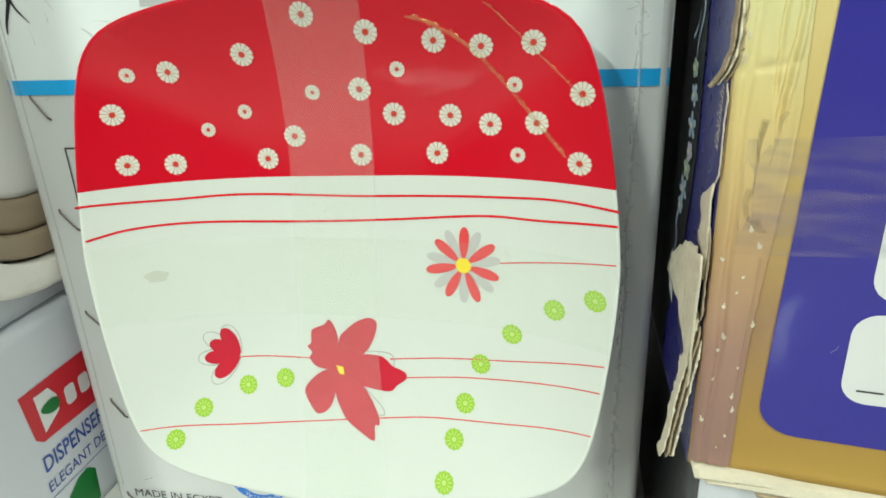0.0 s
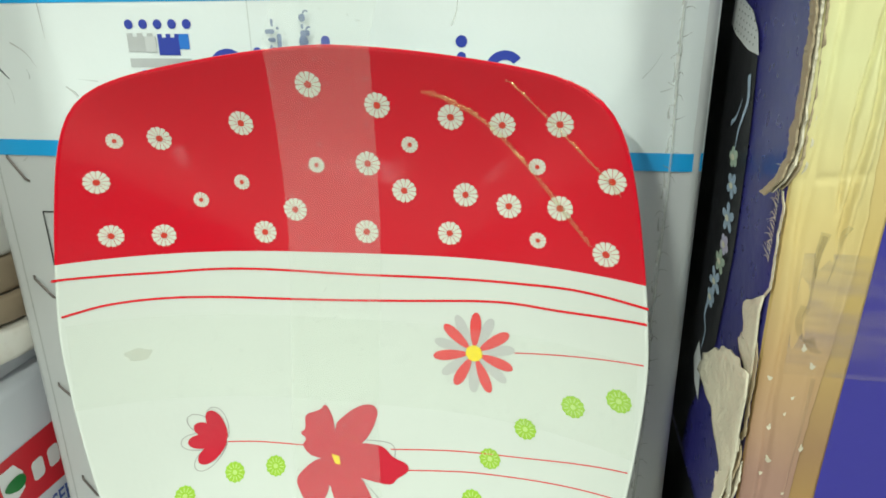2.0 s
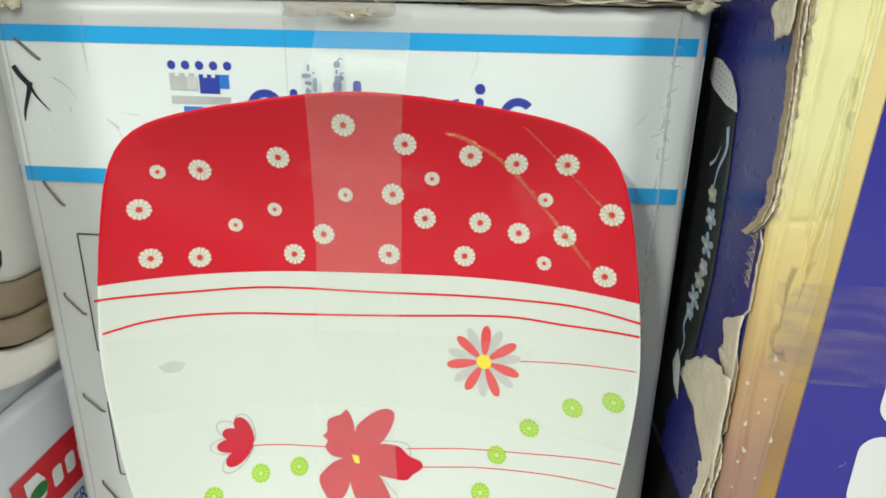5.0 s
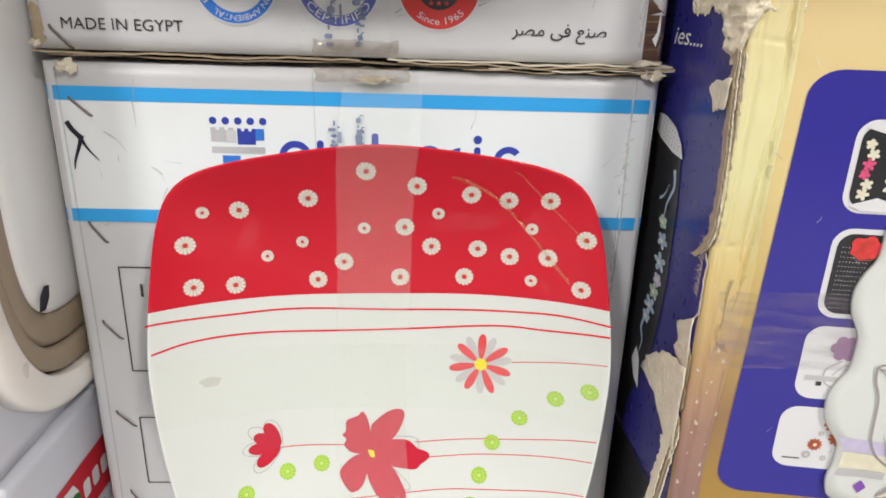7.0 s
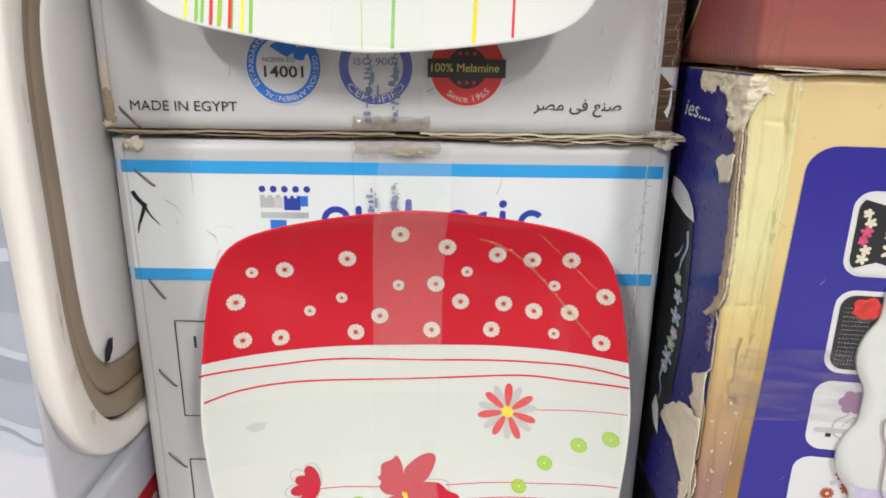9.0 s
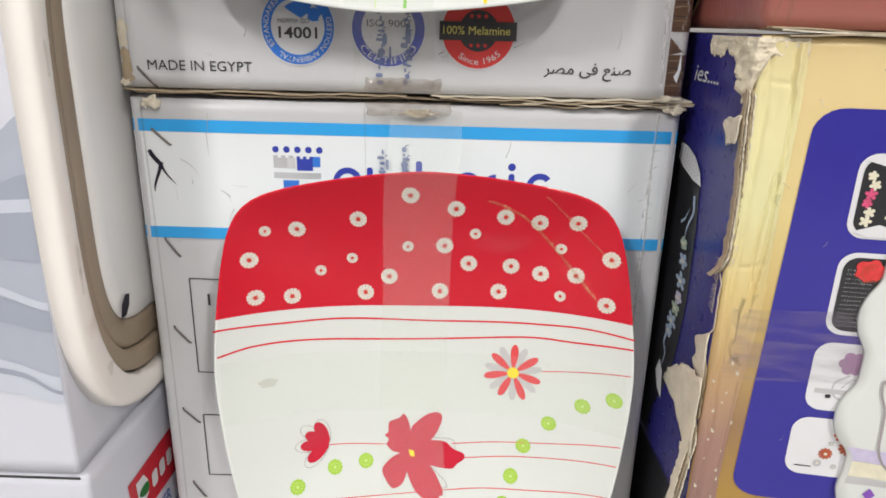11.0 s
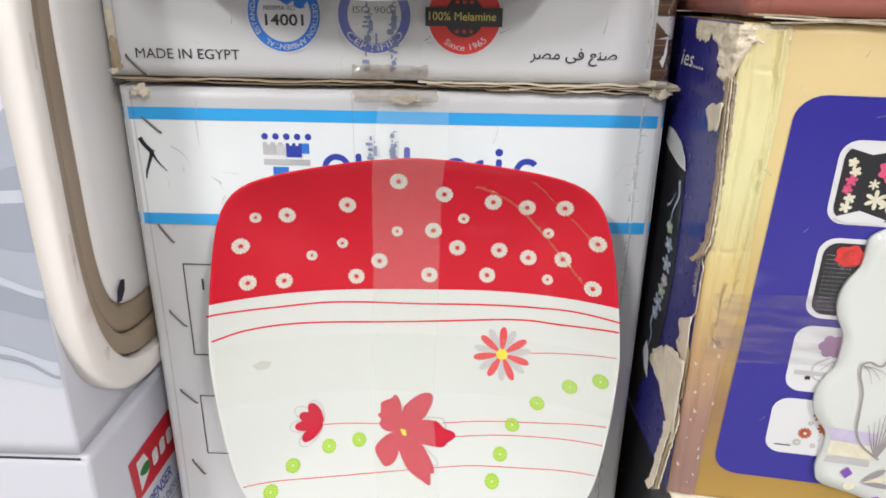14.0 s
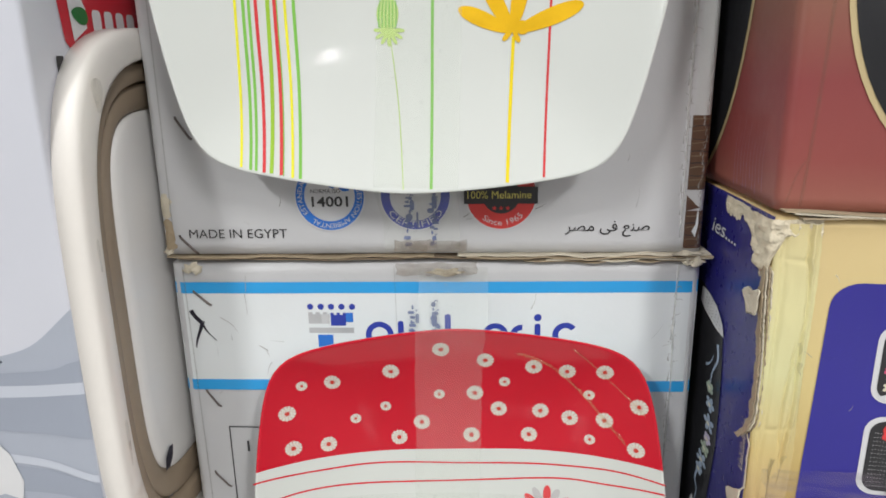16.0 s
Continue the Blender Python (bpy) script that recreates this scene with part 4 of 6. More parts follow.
striped_plate = thing("square_plate", (-0.011, -0.01, 0.45), "white square melamine plate with coloured stripes, taped up", "plate", "sample plates")
part("body", STRIPED.body(), M_WHITE, striped_plate)
for o in [striped_plate.children[0]]:
    o.data.materials.append(M_WHITE)
S1, S2, S3 = STRIPED.on(0.00025), STRIPED.on(0.00045), STRIPED.on(0.00065)
for u0, u1, ink, w in ((-0.0985, -0.1012, M_LEMON, 0.0011), (-0.0928, -0.0968, M_GRASS, 0.0013), (-0.0896, -0.0936, M_GRASS, 0.0012), (-0.0847, -0.0897, M_CORAL, 0.0014), (-0.0803, -0.0829, M_GREEN, 0.0017), (-0.0744, -0.0790, M_CORAL, 0.0015), (-0.0730, -0.0778, M_GRASS, 0.0005), (-0.0675, -0.0731, M_LEMON, 0.0012), (-0.0629, -0.0680, M_GRASS, 0.0014)):
    part("stripe_print", ribbon(B(), S1, [(u0, -STRIPED.edge(u0)), (u0 * 0.5 + u1 * 0.5, -0.09), (u1, -0.0387), (u1 - 0.002, 0.06), (u1 - 0.003, 0.14)], w * 1.35, 80), ink, striped_plate)
for ink, w, pts in ((M_GRASS, 0.0018, [(0.0158, -0.1468), (0.0150, -0.09), (0.0145, -0.0378), (0.014, 0.14)]), (M_YELLOW, 0.0020, [(0.0611, -STRIPED.edge(0.061)), (0.0620, -0.10), (0.0628, -0.0584)]),
                    (M_CORAL, 0.0014, [(0.0826, -STRIPED.edge(0.083)), (0.0834, -0.09), (0.0837, -0.0380), (0.084, 0.14)]), (M_PALEGREEN, 0.0006, [(-0.0009, -0.1475), (-0.0050, -0.10), (-0.0106, -0.0588)])):
    part("stem_print", ribbon(B(), S1, pts, w, 70), ink, striped_plate)
bm = B()
for ang, ln, wd in ((158, 0.0350, 0.0110), (122, 0.0330, 0.0110), (22, 0.0430, 0.0120), (80, 0.034, 0.011)):
    fill(bm, S2, petal(0.0622, -0.0560, ang, ln, wd, 22, 0.8), 0, 3)
for k in range(7):
    fill(bm, S3, petal(0.0622, -0.0545, -60 + 48 * k, 0.0085, 0.004, 10))
part("yellow_flower_print", bm, M_AMBER, striped_plate)
bm = fill(B(), S2, disc(-0.0122, -0.0465, 0.0066, 20, 0.0100), 0, 2)
for k in range(7):
    fill(bm, S2, petal(-0.0112, -0.0555, 180 + 30 * k, 0.0095, 0.0030, 10))
part("green_seed_head_print", bm, M_PALEGREEN, striped_plate)
bm = B()
for k in range(6):
    ribbon(bm, S3, [(-0.0172 + 0.002 * k, -0.0540), (-0.0175 + 0.0021 * k, -0.046), (-0.0165 + 0.0018 * k, -0.0385)], 0.0007, 8)
part("seed_head_lines_print", bm, M_GRASS, striped_plate)


# ---- clear tape over plates and cartons ----
TAPES = []


def tape(name, bm, mat, label):
    ob = solid(name, bm, mat, label, "tape", group="packing tape")
    TAPES.append(ob)
    return ob


def over_red(u, v):
    """Tape that lies on the carton above the plate, bridges to its rim and follows its face."""
    zr = RED.p[1]
    top_v = 0.1400
    if v > top_v:
        k = min(1, (v - top_v) / 0.030)
        a = RED.at(u, top_v, 0.0009)
        return Vector((a.x, a.y + (-0.0016 - a.y) * k ** 1.4, zr + v))
    return RED.at(u, max(v, -0.1395), 0.0009)


bm = grid(B(), lambda u, v: over_red(u - 0.0072 * (1 - math.exp(-max(0, 0.150 - v) / 0.045)) - 0.0035 * max(0, min(1, (0.05 - v) / 0.10)) + 0.0065 * max(0, min(1, (-0.06 - v) / 0.075)), v), -0.0232, 0.0238, -0.1390, 0.1760, 10, 90)
tape("tape_strip", bm, M_TAPE, "clear packing tape down the middle of the flowered plate")
bm = grid(B(), lambda u, v: RED.at(u, v - 0.035 * u * 0.5, 0.0013), -0.139, 0.1385, -0.040, 0.0050, 60, 8)
tape("tape_strip", bm, M_TAPE_THIN, "clear packing tape across the flowered plate")
bm = grid(B(), lambda u, v: STRIPED.at(u, v, 0.0009) if v > -0.1475 else Vector((STRIPED.at(u, -0.1475).x, STRIPED.at(u, -0.1475, 0.0009).y * max(0.04, 1 + (v + 0.1475) / 0.03), STRIPED.p[1] + v)), -0.0190, 0.0320, -0.1960, 0.14, 8, 80)
tape("tape_strip", bm, M_TAPE, "clear packing tape down the middle of the striped plate")
bm = grid(B(), lambda u, v: Vector((u + 0.0012 * noise.noise(Vector((v * 400, 0, 1))), -0.0030 - 0.0016 * noise.noise(Vector((u * 140, v * 140, 1))), v + 0.0016 * noise.noise(Vector((u * 160, 0, 2))))), -0.0265, 0.0225, 0.4000, 0.4080, 40, 8)
tape("tape_strip", bm, M_TAPE_BROWN, "old brown packing tape at the foot of a carton")
bm = grid(B(), lambda u, v: Vector((u + 0.0015 * noise.noise(Vector((v * 300, 0, 4))), -0.0075 - 0.0022 * noise.noise(Vector((u * 140, v * 140, 3))), v + 0.0020 * noise.noise(Vector((u * 120, 0, 3))))), -0.0255, 0.0290, 0.3850, 0.3935, 40, 8)
tape("tape_strip", bm, M_TAPE_BROWN, "old brown packing tape over the joint of two cartons")
M_TAPEINK = film("tape_print_ink", 0.72, 0.2, (0.12, 0.16, 0.34), 0.3)
for k, (u, v, w, h) in enumerate(((-0.0160, 0.353, 0.0035, 0.0016), (-0.0160, 0.349, 0.0030, 0.0016), (-0.0130, 0.358, 0.0012, 0.0012), (-0.0125, 0.352, 0.0022, 0.0070), (-0.0165, 0.343, 0.0045, 0.0016), (-0.0010, 0.351, 0.0040, 0.0075), (0.0020, 0.346, 0.0030, 0.0030), (-0.0150, 0.4180, 0.0045, 0.0012), (-0.0160, 0.4240, 0.0045, 0.0045), (-0.0105, 0.4220, 0.0014, 0.0110), (0.0015, 0.4240, 0.0042, 0.0016), (0.0015, 0.4200, 0.0042, 0.0016), (0.0015, 0.4160, 0.0030, 0.0014), (-0.0140, 0.4320, 0.0030, 0.0070), (0.0008, 0.4340, 0.0034, 0.0090))):
    part("printed_bar", fill(B(), (LOW if v < 0.395 else TOP).on_front(0.0028), rounded(u - w / 2, u + w / 2, v - h / 2, v + h / 2, min(w, h) * 0.4, 3)), M_TAPEINK, TAPES[0 if v < 0.395 else 2])


# creases of clear tape that catch the lamps over the plate's upper corner
M_FOLD = film("creased_tape", 0.22, 0.08)
fold_nodes = M_FOLD.node_tree
sheen = fold_nodes.nodes.new("ShaderNodeBsdfGlossy")
# gold of the lamp glints is put into the sheen's colour
sheen.inputs["Color"].default_value, sheen.inputs["Roughness"].default_value = (1.0, 0.84, 0.40, 1), 0.11
fold_mix = next(n for n in fold_nodes.nodes if n.type == "MIX_SHADER")
fold_nodes.links.new(sheen.outputs[0], fold_mix.inputs[2])


def fold(path, wide, high, seed, n=170):
    """A crinkled ridge of film along a line on the plate, thinning out at both ends."""
    line = smooth_line(path, n)
    bm_, last = B(), None
    for k, p in enumerate(line):
        d = (line[min(k + 1, n)] - line[max(k - 1, 0)]).normalized()
        n1, n2 = noise.noise(Vector((k * 0.23, seed, 0))), noise.noise(Vector((k * 0.71, seed, 3)))
        ends = min(1, k / 14, (n - k) / 14)
        w = wide * (0.45 + 0.55 * ends) * (1 + 0.45 * n1 + 0.35 * n2)
        shift = wide * (0.7 * n2 + 0.4 * n1)
        row = []
        for q in range(9):
            t = -1 + q / 4
            h = high * ends * (1 - t * t) * (1 + 0.5 * n2 + 0.3 * noise.noise(Vector((k * 0.5, q * 0.8, seed))))
            row.append(bm_.verts.new(RED.at(p.x - d.y * (w * t + shift), p.y + d.x * (w * t + shift), 0.0011 + h)))
        if last:
            for q in range(8):
                bm_.faces.new((last[q], row[q], row[q + 1], last[q + 1]))
        last = row
    bmesh.ops.recalc_face_normals(bm_, faces=bm_.faces)
    return bm_


creased = thing("tape_strip", (0.09, -0.02, 0.30), "creased clear tape over the corner of the flowered plate", "tape", "packing tape")
for path, wide, high, seed in (([(0.042, 0.1190), (0.053, 0.1155), (0.070, 0.105), (0.088, 0.0860), (0.104, 0.067), (0.1170, 0.0520)], 0.0012, 0.0009, 3),
                               ([(0.0790, 0.1235), (0.0836, 0.1205), (0.1040, 0.1000), (0.1200, 0.0845), (0.1281, 0.0760)], 0.0007, 0.0006, 8)):
    part("fold", fold(path, wide, high, seed), M_FOLD, creased)

# the tape's own faded print runs up both cartons in two columns
rnd = random.Random(5)
for u0, host, v0, v1, strip in ((-0.0165, TOP, 0.404, 0.447, 2), (-0.0005, TOP, 0.404, 0.447, 2), (-0.0165, LOW, 0.338, 0.361, 0), (-0.0005, LOW, 0.338, 0.361, 0)):
    v = v0
    while v < v1:
        h = rnd.uniform(0.0012, 0.0034)
        w = rnd.choice((0.0012, 0.0030, 0.0046))
        u = u0 + rnd.uniform(-0.0012, 0.0012)
        part("printed_bar", fill(B(), host.on_front(0.0026), rounded(u - w / 2, u + w / 2, v, v + h, min(w, h) * 0.4, 3)), M_TAPEINK, TAPES[strip])
        if rnd.random() < 0.4:
            part("printed_bar", ring(B(), host.on_front(0.0027), u + 0.0020, v + h, 0.0010, 0.0017, 14, rnd.uniform(0, 90), rnd.uniform(200, 330)), M_TAPEINK, TAPES[strip])
        v += h + rnd.uniform(0.0006, 0.0022)


# ---- the blue and gold carton, on a white one ----
def gold_relief(x, z):
    """Height of the loose printed liner beside the torn corner: a soft dome with two pinched folds."""
    d = x - 0.1885
    wide = 0.0165 + 0.0070 * min(1, max(0, (z - 0.17) / 0.13))
    rim = max(0.0, min(1, d / 0.005)) * max(0.0, min(1, (wide - d) / 0.0030))
    wob = 0.0012 * math.sin(z * 38) + 0.0007 * math.sin(z * 97 + 1) + 0.0008 * noise.noise(Vector((0, z * 140, 3)))
    upper = min(1, max(0, (z - 0.285) / 0.02))
    mid = min(1, max(0, (z - 0.300) / 0.008)) * min(1, max(0, (0.372 - z) / 0.012))
    h = 0.0013 + 0.0011 * noise.noise(Vector((x * 110, z * 20, 7))) + 0.0005 * noise.noise(Vector((x * 240, z * 70, 2)))
    h -= 0.0021 * upper * math.exp(-((d - 0.0188 - wob) / 0.0008) ** 2)
    h -= 0.0017 * mid * math.exp(-((d - 0.0150 + 0.8 * wob - (z - 0.33) * 0.06) / 0.0007) ** 2)
    h += 0.0011 * upper * math.exp(-((d - 0.0205 - wob) / 0.0010) ** 2)
    h -= 0.0012 * math.exp(-((d - 0.0062 - 0.5 * wob) / 0.0014) ** 2)
    h -= 0.0008 * math.exp(-((z - 0.3120 - 0.2 * d) / 0.0012) ** 2) + 0.0006 * math.exp(-((z - 0.4180 + 0.1 * d) / 0.0011) ** 2)
    return rim * max(0.0, h)


RX, RY, SL = 0.1885, -0.0790, -0.155
RIGHT = Carton(RX, 0.56, RY, 0.20, 0.1390, 0.4400, 11, r=0.004, slant=SL, bulge=0.0008)
rbox = thing("cardboard_box", (0.37, 0.03, 0.139), "battered blue and gold carton with torn corner, stacked on another", "cardboard box", "large cartons")
bm = RIGHT.body(0.005)
for f in bm.faces:
    c = f.calc_center_median()
    f.material_index = 1 if (c.x < RX + 0.0012 and c.y > RY + 0.0015) else 0
part("body", bm, [M_GOLD, M_SIDEBLUE], rbox)
F1, F2, F3, F4 = (RIGHT.on_front(o) for o in (0.0005, 0.0008, 0.0011, 0.0014))


pts = []
for cx_, cz_, a0 in ((0.50, 0.391, 0), (0.236, 0.391, 90), (0.2295, 0.176, 180), (0.50, 0.176, 270)):
    pts += [(cx_ + 0.0155 * math.cos(radians(a0 + 15 * k)), cz_ + 0.0140 * math.sin(radians(a0 + 15 * k))) for k in range(7)]
part("blue_panel", fill(B(), F1, pts, rings=10), M_PANEL, rbox, "deep blue rounded panel")

PICS = ((0.2468, 0.3355, 0.3825), (0.2470, 0.2775, 0.3275), (0.2450, 0.2280, 0.2725), (0.2415, 0.1825, 0.2225))
for k, (u, za, zb) in enumerate(PICS):
    w = 0.056
    pic = part("picture", fill(B(), F2, rounded(u, u + w, za, zb, 0.0095), rings=3), M_PICWHITE, rbox)
    if k < 2:
        part("picture_ground", fill(B(), F3, rounded(u + 0.0028, u + w - 0.003, za + 0.0028, zb - 0.0028, 0.0075), rings=3), M_BLACK, pic)
    if k == 0:
        part("picture_band", fill(B(), F4, [(u + 0.003, zb - 0.004), (u + 0.016, zb - 0.0075), (u + 0.03, zb - 0.004), (u + 0.028, zb - 0.0012), (u + 0.01, zb - 0.0012)]), M_PICWHITE, pic)
        part("picture_band", fill(B(), F4, [(u + 0.003, za + 0.004), (u + 0.016, za + 0.0085), (u + 0.03, za + 0.004), (u + 0.028, za + 0.0012), (u + 0.01, za + 0.0012)]), M_PICWHITE, pic)
        for q in range(6):
            bm = B()
            for w_ in range(5):
                fill(bm, F4, petal(u + 0.0085 + 0.0012 * math.sin(q * 2.1), za + 0.010 + 0.0050 * q, 72 * w_ + 31 * q, 0.0034 - 0.0003 * (q % 3), 0.0026, 8))
            part("picture_flower", bm, M_PINK if q in (2, 3) else M_CREAM, pic)
        part("picture_flower", fill(B(), F4, [(u + 0.027 + 0.0062 * math.cos(a) * (1 + 0.15 * math.cos(7 * a)), zb - 0.0155 + 0.0062 * math.sin(a) * (1 + 0.15 * math.cos(7 * a))) for a in [i * math.pi / 18 for i in range(36)]]), M_PINK, pic)
        part("picture_flower", ring(B(), RIGHT.on_front(0.0017), u + 0.027, zb - 0.0155, 0.0014, 0.0030, 18), M_MAUVE, pic)
        bm = B()
        for du, dz, ln in ((0.0225, 0.0150, 0.0058), (0.0290, 0.0130, 0.0048), (0.0200, 0.0235, 0.0030)):
            for q in range(6):
                fill(bm, F4, petal(u + du, za + dz, 60 * q + 10 + 900 * du, ln, ln * 0.5, 10))
        part("picture_flower", bm, M_CREAM, pic)
    elif k == 1:
        bm = B()
        for i in range(9):
            for j in range(14):
                fill(bm, F4, disc(u + 0.0055 + 0.0016 * i, za + 0.006 + 0.0026 * j, 0.00026, 6))
        tagged(part("picture_dots", bm, M_PICWHITE, pic), kind="stuff")
        for du, dz, r in ((0.0165, 0.040, 0.0078), (0.0270, 0.0165, 0.0095)):
            part("picture_flower", fill(B(), RIGHT.on_front(0.0017), [(u + du + r * math.cos(a) * (1 + 0.12 * math.cos(5 * a)), za + dz + 0.8 * r * math.sin(a) * (1 + 0.12 * math.sin(6 * a))) for a in [i * math.pi / 18 for i in range(36)]], rings=2), M_POPPY, pic)
            for w_ in range(3):
                part("petal_line", ring(B(), RIGHT.on_front(0.0020), u + du + 0.0006 * w_, za + dz - 0.0005 * w_, r * (0.20 + 0.22 * w_), r * (0.26 + 0.22 * w_), 20, 40 * w_, 250 + 40 * w_), M_BADGERED if w_ % 2 else M_RUST, pic)
    elif k == 2:
        bm = B()
        for q in range(6):
            fill(bm, F3, petal(u + 0.0215, zb - 0.0125, 60 * q, 0.0078, 0.0075, 12))
        part("picture_flower", bm, M_MAUVE, pic)
        bm = ribbon(B(), F3, [(u + 0.0215, zb - 0.020), (u + 0.0140, zb - 0.026), (u + 0.0150, zb - 0.034), (u + 0.0215, zb - 0.0375)], 0.0010, 20)
        ribbon(bm, F3, [(u + 0.0180, zb - 0.029), (u + 0.0235, zb - 0.0225), (u + 0.0260, zb - 0.026), (u + 0.0225, zb - 0.030)], 0.0007, 20)
        part("picture_curl", bm, M_GREY, pic)
        part("picture_text", grid(B(), F3, u + 0.0105, u + 0.0135, za + 0.0085, za + 0.0110, 1, 1), M_INK, pic)
        part("picture_curl", grid(B(), F3, u + 0.004, u + 0.028, za + 0.0115, za + 0.0145, 4, 1), M_GREY, pic)
    else:
        for du, dz, r in ((0.0300, 0.0310, 0.0068), (0.0330, 0.0215, 0.0056), (0.0215, 0.0160, 0.0042), (0.0235, 0.0235, 0.0018), (0.0180, 0.0090, 0.0028), (0.0275, 0.0075, 0.0020)):
            bm = B()
            for q in range(11):
                fill(bm, F3, petal(u + du, za + dz, 360 / 11 * q, r, r * 0.5, 8))
            fill(bm, F4, disc(u + du, za + dz, r * 0.26, 8), 1)
            part("picture_flower", bm, [M_RUST if r > 0.003 else M_GREY, M_CREAM], pic)
        part("picture_text", grid(B(), F3, u + 0.0055, u + 0.0150, za + 0.0056, za + 0.0064, 2, 1), M_INK, pic)

def on_edge(off):
    return lambda u, v: RIGHT.on_front(off + 0.0004 + gold_relief(u, v))(u, v)


def edge_strip(u, v):
    wide = 0.0165 + 0.0070 * min(1, max(0, (v - 0.17) / 0.13))
    x = RX + 0.0010 + u * (wide - 0.0008 + 0.0006 * math.sin(v * 51) + 0.0004 * noise.noise(Vector((v * 200, 1, 1))))
    return on_edge(0.0004)(x, v)


part("rubbed_edge", grid(B(), edge_strip, 0, 1, 0.1420, 0.4370, 56, 230), M_GOLDEDGE, rbox, "creased and rubbed pale gold edge")
# tape band across the panel
solid("tape_strip", grid(B(), lambda a, b: Vector((a, RIGHT.front(a, b) - 0.0022 - 0.0006 * noise.noise(Vector((a * 60, b * 60, 2))), b + 0.06 * (a - 0.22))), 0.1960, 0.45, 0.2445, 0.2900, 60, 14), M_TAPE_PURPLE, "scuffed clear tape across the blue and gold carton", "tape", group="packing tape")
# scuffs and glue marks down the gold edge
for k in range(16):
    u = 0.1990 + 0.006 * math.sin(k * 2.3) + 0.002 * math.sin(k * 5.1)
    v = 0.152 + 0.0068 * k
    r = 0.0004 + 0.0004 * abs(math.sin(k * 3.7))
    part("paper_fleck", fill(B(), on_edge(0.0007), [(u + r * math.cos(a) * (1 + 0.5 * math.sin(a * 3 + k)), v + 1.7 * r * math.sin(a) * (1 + 0.4 * math.cos(a * 2 + k))) for a in [i * 0.524 for i in range(12)]]), M_KRAFT_PALE, rbox)
M_SMUDGE = film("rubbed_print", 0.17, 0.16, (0.22, 0.16, 0.10), 0.7)
for k, (p, w) in enumerate((
        ([(0.2012, 0.2960), (0.2000, 0.2880), (0.2004, 0.2800)], 0.0030), ([(0.2010, 0.2950), (0.1999, 0.2840), (0.2000, 0.2720), (0.1985, 0.2660)], 0.0016),
        ([(0.1990, 0.2700), (0.1978, 0.2640), (0.1996, 0.2580), (0.2040, 0.2560)], 0.0034), ([(0.2018, 0.2580), (0.2040, 0.2540), (0.2066, 0.2530)], 0.0040),
        ([(0.2075, 0.2990), (0.2060, 0.2960), (0.2052, 0.2880), (0.2040, 0.2790)], 0.0018), ([(0.2056, 0.243), (0.2052, 0.228), (0.2040, 0.205), (0.2030, 0.180)], 0.0014),
        ([(0.2070, 0.3700), (0.2078, 0.3640), (0.2068, 0.3590)], 0.0026), ([(0.2085, 0.3580), (0.2080, 0.3540), (0.2090, 0.3510)], 0.0018))):
    part("rub_mark", ribbon(B(), on_edge(0.0006 + 0.0002 * k), p, w, 30, 0, True), M_SMUDGE, rbox)

# prints on the blue side


def on_side(off):
    return lambda y, z: Vector((RIGHT.side_x(y, z) - off, y, z))


D1, D2, D3 = on_side(0.0006), on_side(0.0010), on_side(0.0014)
bm = fill(B(), D1, [(0.190, 0.368), (0.05, 0.3745), (0.012, 0.3700), (-0.0050, 0.3560), (-0.0250, 0.3470), (-0.0290, 0.320), (-0.0300, 0.27), (-0.0240, 0.225), (-0.0110, 0.195), (0.006, 0.170), (0.012, 0.145), (0.190, 0.145)], rings=8)
part("black_panel", bm, M_BLACK, rbox)
bm = fill(B(), D2, [(0.0180, 0.3690), (0.0050, 0.3685), (-0.0120, 0.3640), (-0.0230, 0.3560), (-0.0275, 0.3480), (-0.0120, 0.3490), (0.0100, 0.3540), (0.020, 0.358)], rings=3)
part("dotted_fan", bm, M_PICWHITE, rbox)
bm = B()
for i in range(7):
    for j in range(6):
        fill(bm, D3, disc(-0.0195 + 0.0050 * i - 0.001 * j, 0.3515 + 0.0026 * j + 0.0008 * i, 0.0005, 6))
tagged(part("fan_dots", bm, M_INK, rbox), kind="stuff")
SPRAY = [(-0.0118, 0.3055), (-0.0150, 0.2940), (-0.0157, 0.2800), (-0.0160, 0.2680), (-0.0130, 0.2590), (-0.0095, 0.2480), (-0.0065, 0.2390)]
for k, (y, z) in enumerate(SPRAY):
    bm = B()
    for q in range(5):
        fill(bm, D2, [(y + (a - y) * 1.5, b) for a, b in petal(y, z, 72 * q + 40 * k, 0.0047 + 0.0010 * (k % 3), 0.0046, 10)])
    fill(bm, D3, disc(y, z, 0.0030, 8, 0.0014), 1)
    part("flower_spray", bm, [(M_PASTEL, M_PASTELBLUE, M_PASTELBLUE, M_LILAC)[k % 4], M_CREAM], rbox)
for pts, w in (([(-0.0190, 0.340), (-0.0215, 0.330), (-0.0140, 0.318), (-0.0120, 0.308)], 0.0042), ([(-0.0010, 0.318), (-0.0080, 0.322), (-0.0140, 0.330)], 0.0024), ([(-0.0060, 0.240), (-0.0010, 0.228), (-0.0060, 0.221), (-0.0030, 0.210)], 0.0036)):
    part("scroll_print", ribbon(B(), lambda a, b: D2(a, b), pts, w, 24, 0, True), M_PASTELBLUE, rbox)
part("dotted_fan", fill(B(), D2, [(0.002, 0.212), (-0.006, 0.206), (-0.0110, 0.186), (0.000, 0.190), (0.008, 0.200)], rings=2), M_PICWHITE, rbox)
